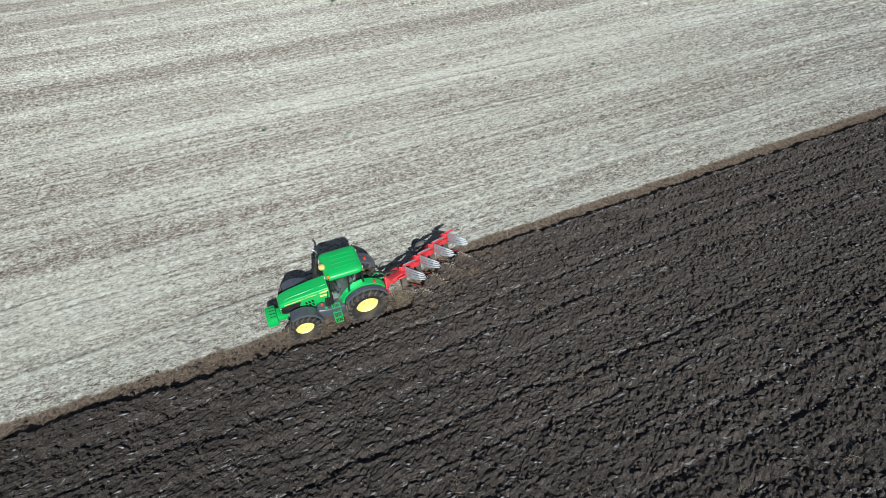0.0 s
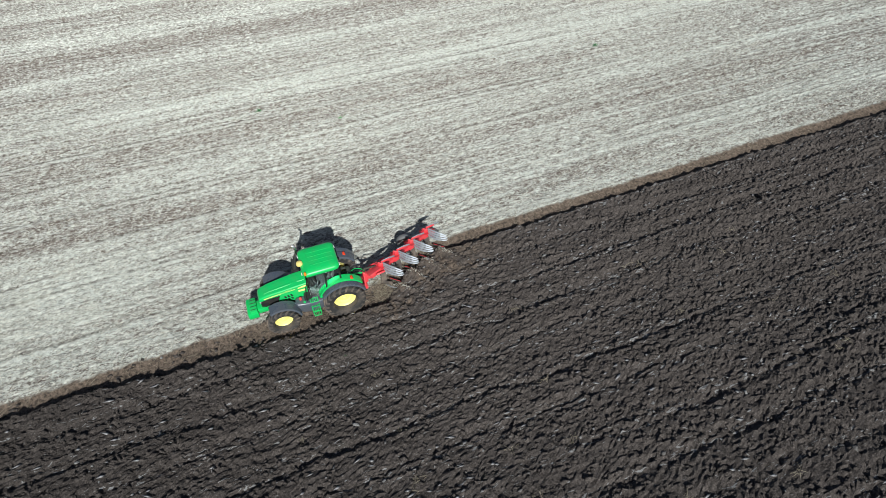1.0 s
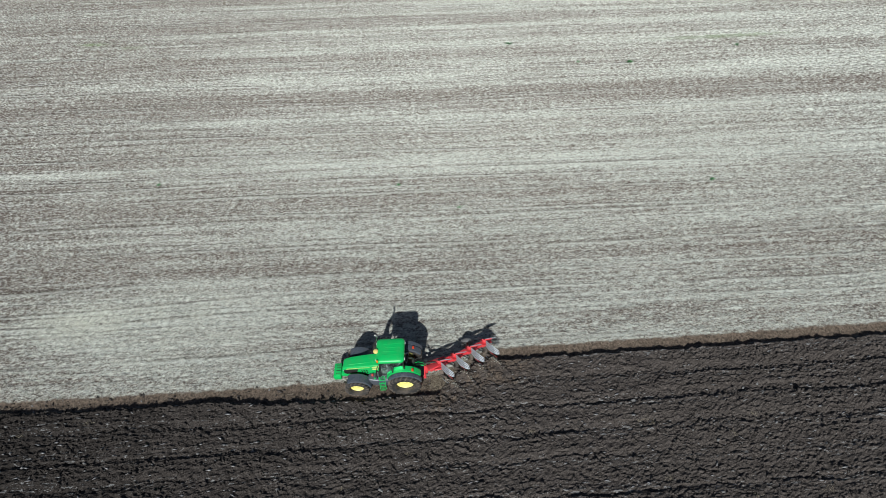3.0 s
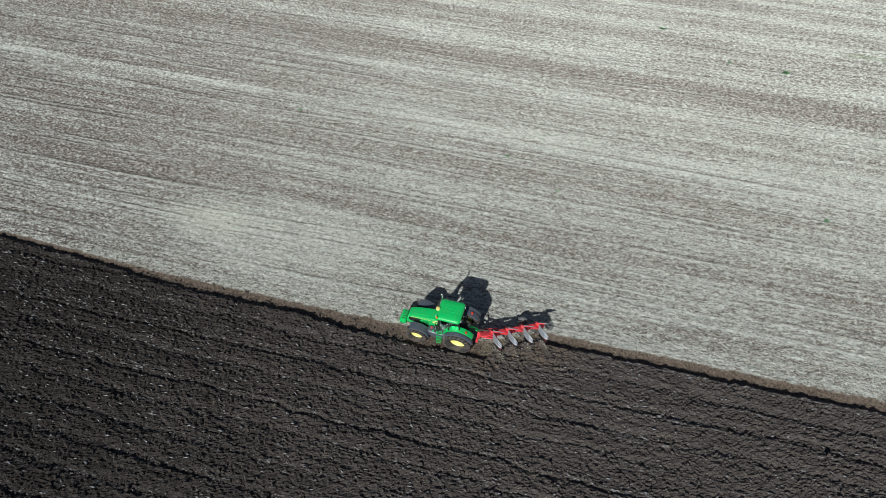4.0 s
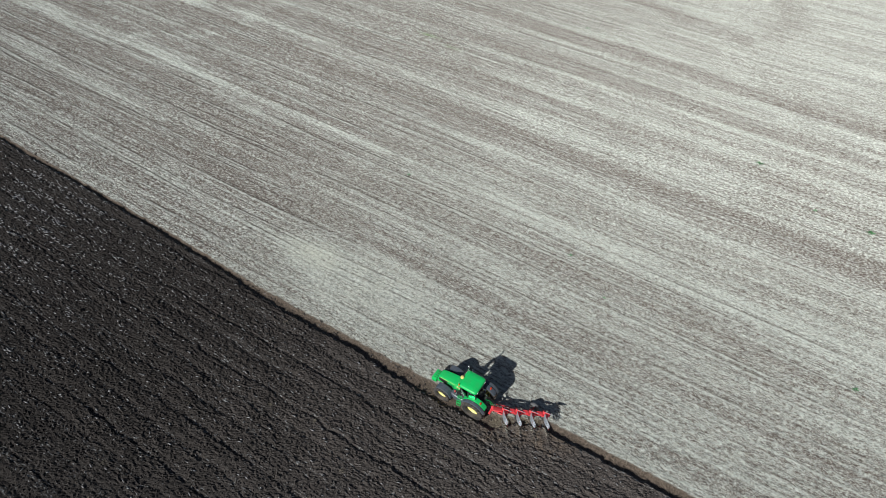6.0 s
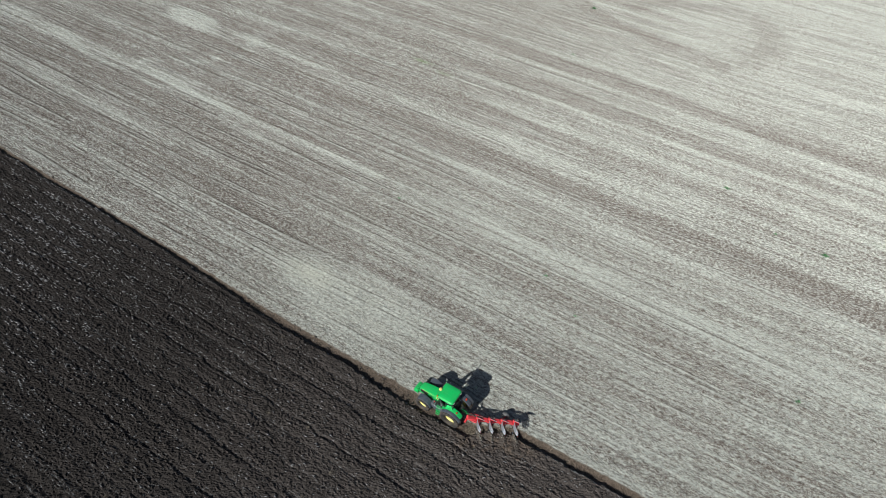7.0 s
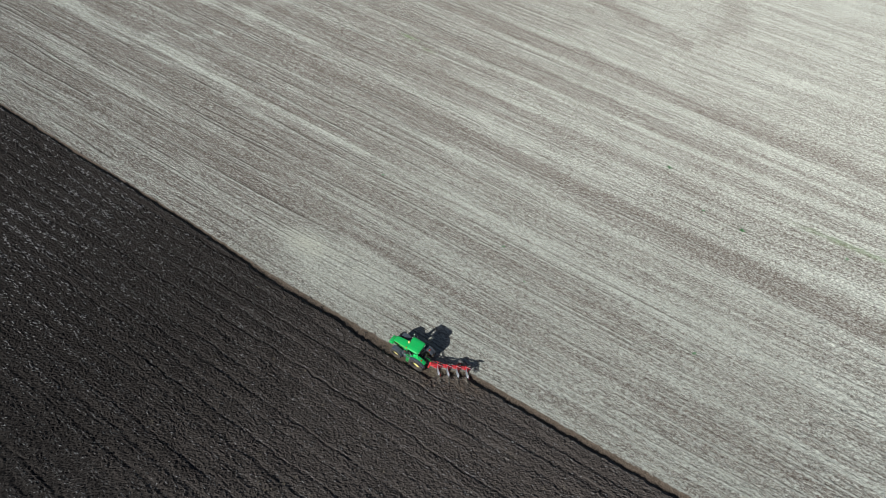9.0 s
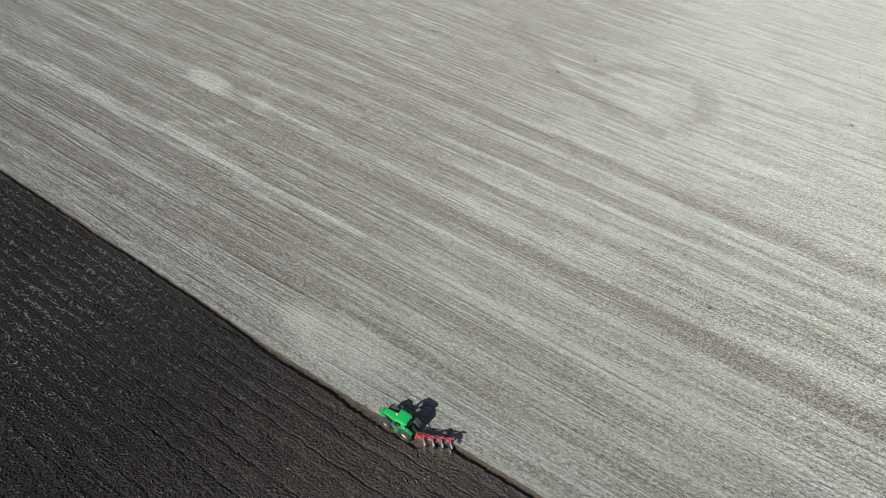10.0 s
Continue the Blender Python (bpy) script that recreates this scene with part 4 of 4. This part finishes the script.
# ---- loose earth and straw ----
def scatter(name, base_verts, base_faces, places, material, label, category):
    """One mesh of many small copies: base shape times a 4x4 for each place."""
    n, m = len(places), len(base_verts)
    bv = np.c_[base_verts, np.ones(m)]
    co = np.einsum("nij,mj->nmi", places, bv)[..., :3]
    me = bpy.data.meshes.new(name)
    faces = (np.array(base_faces)[None] + (np.arange(n) * m)[:, None, None])
    k = faces.shape[-1]
    me.vertices.add(n * m)
    me.vertices.foreach_set("co", co.astype(np.float32).ravel())
    me.loops.add(faces.size)
    me.loops.foreach_set("vertex_index", faces.astype(np.int32).ravel())
    me.polygons.add(faces.size // k)
    me.polygons.foreach_set("loop_start", np.arange(0, faces.size, k, dtype=np.int32))
    me.update(calc_edges=True)
    me.materials.append(material)
    return tagged(new(name, me), label, category, kind="stuff")


def turns(n, rng, yaw, tilt, roll):
    """n rotation matrices: yaw about z, then tilts."""
    cy, sy, cp, sp, cr, sr = np.cos(yaw), np.sin(yaw), np.cos(tilt), np.sin(tilt), np.cos(roll), np.sin(roll)
    r = np.zeros((n, 3, 3))
    r[:, 0, 0], r[:, 0, 1], r[:, 0, 2] = cy * cp, cy * sp * sr - sy * cr, cy * sp * cr + sy * sr
    r[:, 1, 0], r[:, 1, 1], r[:, 1, 2] = sy * cp, sy * sp * sr + cy * cr, sy * sp * cr - cy * sr
    r[:, 2, 0], r[:, 2, 1], r[:, 2, 2] = -sp, cp * sr, cp * cr
    return r


def placed(x, y, z, rot, scale):
    m = np.zeros((len(x), 4, 4))
    m[:, :3, :3] = rot * scale[:, None, :]
    m[:, 0, 3], m[:, 1, 3], m[:, 2, 3], m[:, 3, 3] = x, y, z, 1
    return m


rng = np.random.RandomState(4)
oct_v = np.array([(0.5, 0, 0), (0, 0.5, 0), (-0.5, 0, 0), (0, -0.5, 0), (0, 0, 0.5), (0, 0, -0.5)])
oct_f = [(0, 1, 4), (1, 2, 4), (2, 3, 4), (3, 0, 4), (1, 0, 5), (2, 1, 5), (3, 2, 5), (0, 3, 5)]
for batch in range(7):
    n = 12000
    x = rng.uniform(-40, 42, n) if batch < 5 else rng.uniform(-115, -38, n)
    y = 1.6 - 30 * rng.rand(n) ** 1.1 if batch < 5 else 4.5 - 46 * rng.rand(n)
    z, so, wa = relief(x, y)
    keep = (so > 0.7) | ((wa > 0.5) & (rng.rand(n) < 0.5))
    x, y, z = x[keep], y[keep], z[keep]
    n = len(x)
    size = (0.05 if batch < 5 else 0.09) + 0.17 * rng.rand(n) ** 3.4
    sc = np.stack([size * rng.uniform(0.9, 2.4, n), size * rng.uniform(0.6, 1.3, n), size * rng.uniform(0.4, 0.9, n)], -1)
    rot = turns(n, rng, rng.normal(0.0, 0.7, n), rng.normal(0, 0.35, n), rng.normal(0.25, 0.4, n))
    jag = oct_v + rng.uniform(-0.2, 0.2, oct_v.shape)
    scatter("earth_clods", jag, oct_f, placed(x, y, z + size * 0.12, rot, sc), CLOD, "clods of dark turned earth, some smeared shiny with the glint painted pale", "soil")

# flat slices smeared shiny by the mouldboards, lying over along the passes
n = 11000
x = np.r_[rng.uniform(-60, 40, n - n // 3), rng.uniform(-115, -45, n // 3)]
y = 1.0 - 1.72 * np.floor(rng.uniform(0, 24, n)) + rng.normal(0, 0.26, n) - 0.02 * x
z, so, wa = relief(x, y)
keep = (so > 0.85) & (rng.rand(n) < 0.3 + 0.7 * smooth((-x - 20) / 25))
x, y, z = x[keep], y[keep], z[keep]
n = len(x)
up = np.array([0.27, -0.55, 0.79]) + rng.normal(0, 0.11, (n, 3))
up /= np.linalg.norm(up, axis=1)[:, None]
along = np.stack([np.ones(n), rng.normal(0, 0.35, n), np.zeros(n)], -1)
along -= up * np.sum(up * along, axis=1)[:, None]
along /= np.linalg.norm(along, axis=1)[:, None]
rot = np.stack([along, np.cross(up, along), up], -1)
far = 1.0 + 0.5 * smooth((-x - 25) / 30)
sc = np.stack([far * rng.uniform(0.16, 0.5, n), far * rng.uniform(0.05, 0.12, n), np.full(n, 0.03)], -1)
scatter("smeared_slices", oct_v + rng.uniform(-0.05, 0.05, oct_v.shape), oct_f, placed(x, y, z + 0.06, rot, sc), SMEARED, "flat slices of damp earth smeared shiny by the plough, the glint partly painted pale", "soil")

# cut straw lying over the stubble
straw_v = np.array([(-0.5, -0.5, 0), (-0.5, 0.5, 0), (-0.5, 0, 0.8), (0.5, -0.5, 0), (0.5, 0.5, 0), (0.5, 0, 0.8)])
straw_f = [(0, 3, 5, 2), (1, 2, 5, 4)]
n = 72000
x = rng.uniform(-30, 36, n)
y = 1.2 + 30 * rng.rand(n) ** 1.3
z, so, wa = relief(x, y)
keep = (wa < 0.35) & (so < 0.2)
x, y, z = x[keep], y[keep], z[keep]
n = len(x)
sc = np.stack([0.08 + 0.22 * rng.rand(n) ** 1.8, rng.uniform(0.010, 0.024, n), rng.uniform(0.010, 0.024, n)], -1)
rot = turns(n, rng, rng.normal(-0.03, 0.85, n), rng.normal(0, 0.25, n), rng.normal(0, 0.2, n))
scatter("loose_straw", straw_v, straw_f, placed(x, y, z + 0.012, rot, sc), STRAW, "cut straw scattered over pale stubble", "straw")

# straw carried up on the turning slices
x = np.repeat(2.55 + BODY_STEP * np.arange(4), 60) + rng.normal(0, 0.34, 240)
y = np.repeat(0.62 + 0.42 * np.arange(4), 60) - 0.9 * (x - np.repeat(2.55 + BODY_STEP * np.arange(4), 60)) + rng.normal(0, 0.11, 240)
z = relief(x, y)[0]
n = len(x)
sc = np.stack([rng.uniform(0.05, 0.18, n), rng.uniform(0.008, 0.016, n), rng.uniform(0.008, 0.016, n)], -1)
rot = turns(n, rng, rng.uniform(-3.1, 3.1, n), rng.normal(0, 0.4, n), rng.normal(0, 0.3, n))
scatter("slice_straw", straw_v, straw_f, placed(x, y, z + 0.02, rot, sc), STRAW, "pale straw and roots on the turning soil slices", "straw")

# straw fallen into the furrow and dragged up by the first body
tuft_x, tuft_y = rng.uniform(-25, 25, 45), -20 * rng.rand(45) ** 1.3 - 0.6
x = np.r_[rng.normal(1.8, 0.30, 150), rng.uniform(-35, 30, 900), np.repeat(tuft_x, 14) + rng.normal(0, 0.13, 630)]
y = np.r_[rng.normal(0.65, 0.26, 150), np.zeros(900), np.repeat(tuft_y, 14) + rng.normal(0, 0.07, 630)]
y[150:1050] = land_edge(x[150:1050]) - rng.uniform(0.0, 0.8, 900)
z = relief(x, y)[0]
z[:150] += np.abs(rng.normal(0, 0.05, 150))
n = len(x)
sc = np.stack([rng.uniform(0.12, 0.4, n), rng.uniform(0.006, 0.013, n), rng.uniform(0.006, 0.013, n)], -1)
rot = turns(n, rng, rng.uniform(-3.1, 3.1, n), rng.normal(0, 0.45, n), rng.normal(0, 0.3, n))
scatter("furrow_straw", straw_v, straw_f, placed(x, y, z + 0.02, rot, sc), ROOTS, "dry straw and roots dragged into the open furrow", "straw")

# pale straw combed together ahead of each body
x = np.concatenate([rng.normal(1.72 + 0.9 * k, 0.22 if k == 0 else 0.16, 170 if k == 0 else 70) for k in range(4)])
y = np.concatenate([rng.normal(0.98 + 0.42 * k, 0.30 if k == 0 else 0.22, 170 if k == 0 else 70) for k in range(4)])
z = relief(x, y)[0] + np.abs(rng.normal(0, 0.05, len(x)))
n = len(x)
sc = np.stack([rng.uniform(0.1, 0.32, n), rng.uniform(0.008, 0.018, n), rng.uniform(0.008, 0.018, n)], -1)
rot = turns(n, rng, rng.uniform(-3.1, 3.1, n), rng.normal(0, 0.35, n), rng.normal(0, 0.3, n))
scatter("combed_straw", straw_v, straw_f, placed(x, y, z + 0.02, rot, sc), ROOTS, "pale straw gathered in front of the plough bodies", "straw")


# ---- weeds standing in the stubble ----
def weed(x, y, size, leaves, label):
    """A low rosette of pointed leaves, folded along the middle."""
    r = random.Random(int(x * 7 + y * 13))
    root = tagged(new("weed"), label, "weed", group="weeds in the stubble")
    root.location = (x, y, float(relief(np.array([x]), np.array([y]))[0][0]) - 0.01)
    b = bmesh.new()
    for k in range(leaves):
        a, up, ln = r.uniform(0, 2 * math.pi), r.uniform(0.15, 1.2), size * r.uniform(0.45, 1.0)
        o = Vector((r.gauss(0, size * 0.25), r.gauss(0, size * 0.18), 0))
        d = Vector((math.cos(a) * math.cos(up), math.sin(a) * math.cos(up), math.sin(up)))
        s = Vector((-math.sin(a), math.cos(a), 0)) * ln * 0.16
        m = o + d * ln * 0.5
        tip = o + d * ln + Vector((0, 0, -0.2 * ln))
        lift = Vector((0, 0, ln * 0.06))
        v = [b.verts.new(q) for q in (o, m + s + lift, m, m - s + lift, tip)]
        for f in ((0, 2, 1), (0, 3, 2), (1, 2, 4), (2, 3, 4)):
            b.faces.new([v[i] for i in f])
    part("leaves", b, LEAF, root)


for x, y, size, leaves in ((24.0, 41.5, 0.42, 80), (18.5, 42.6, 0.32, 30), (36.5, 43.8, 0.3, 40), (-1.0, 21.2, 0.28, 40), (-22.5, 24.0, 0.28, 40), (24.5, 18.7, 0.3, 30),
                           (11.5, 49.0, 0.45, 40), (4.0, 17.5, 0.25, 20), (-28.0, 102.2, 0.6, 50), (-23.2, 113.8, 0.6, 40), (-16.0, 151.0, 0.55, 40), (-22.0, 77.3, 0.5, 30), (35.0, 114.0, 0.5, 40)):
    weed(x, y, size, leaves, "small green weed in pale stubble")
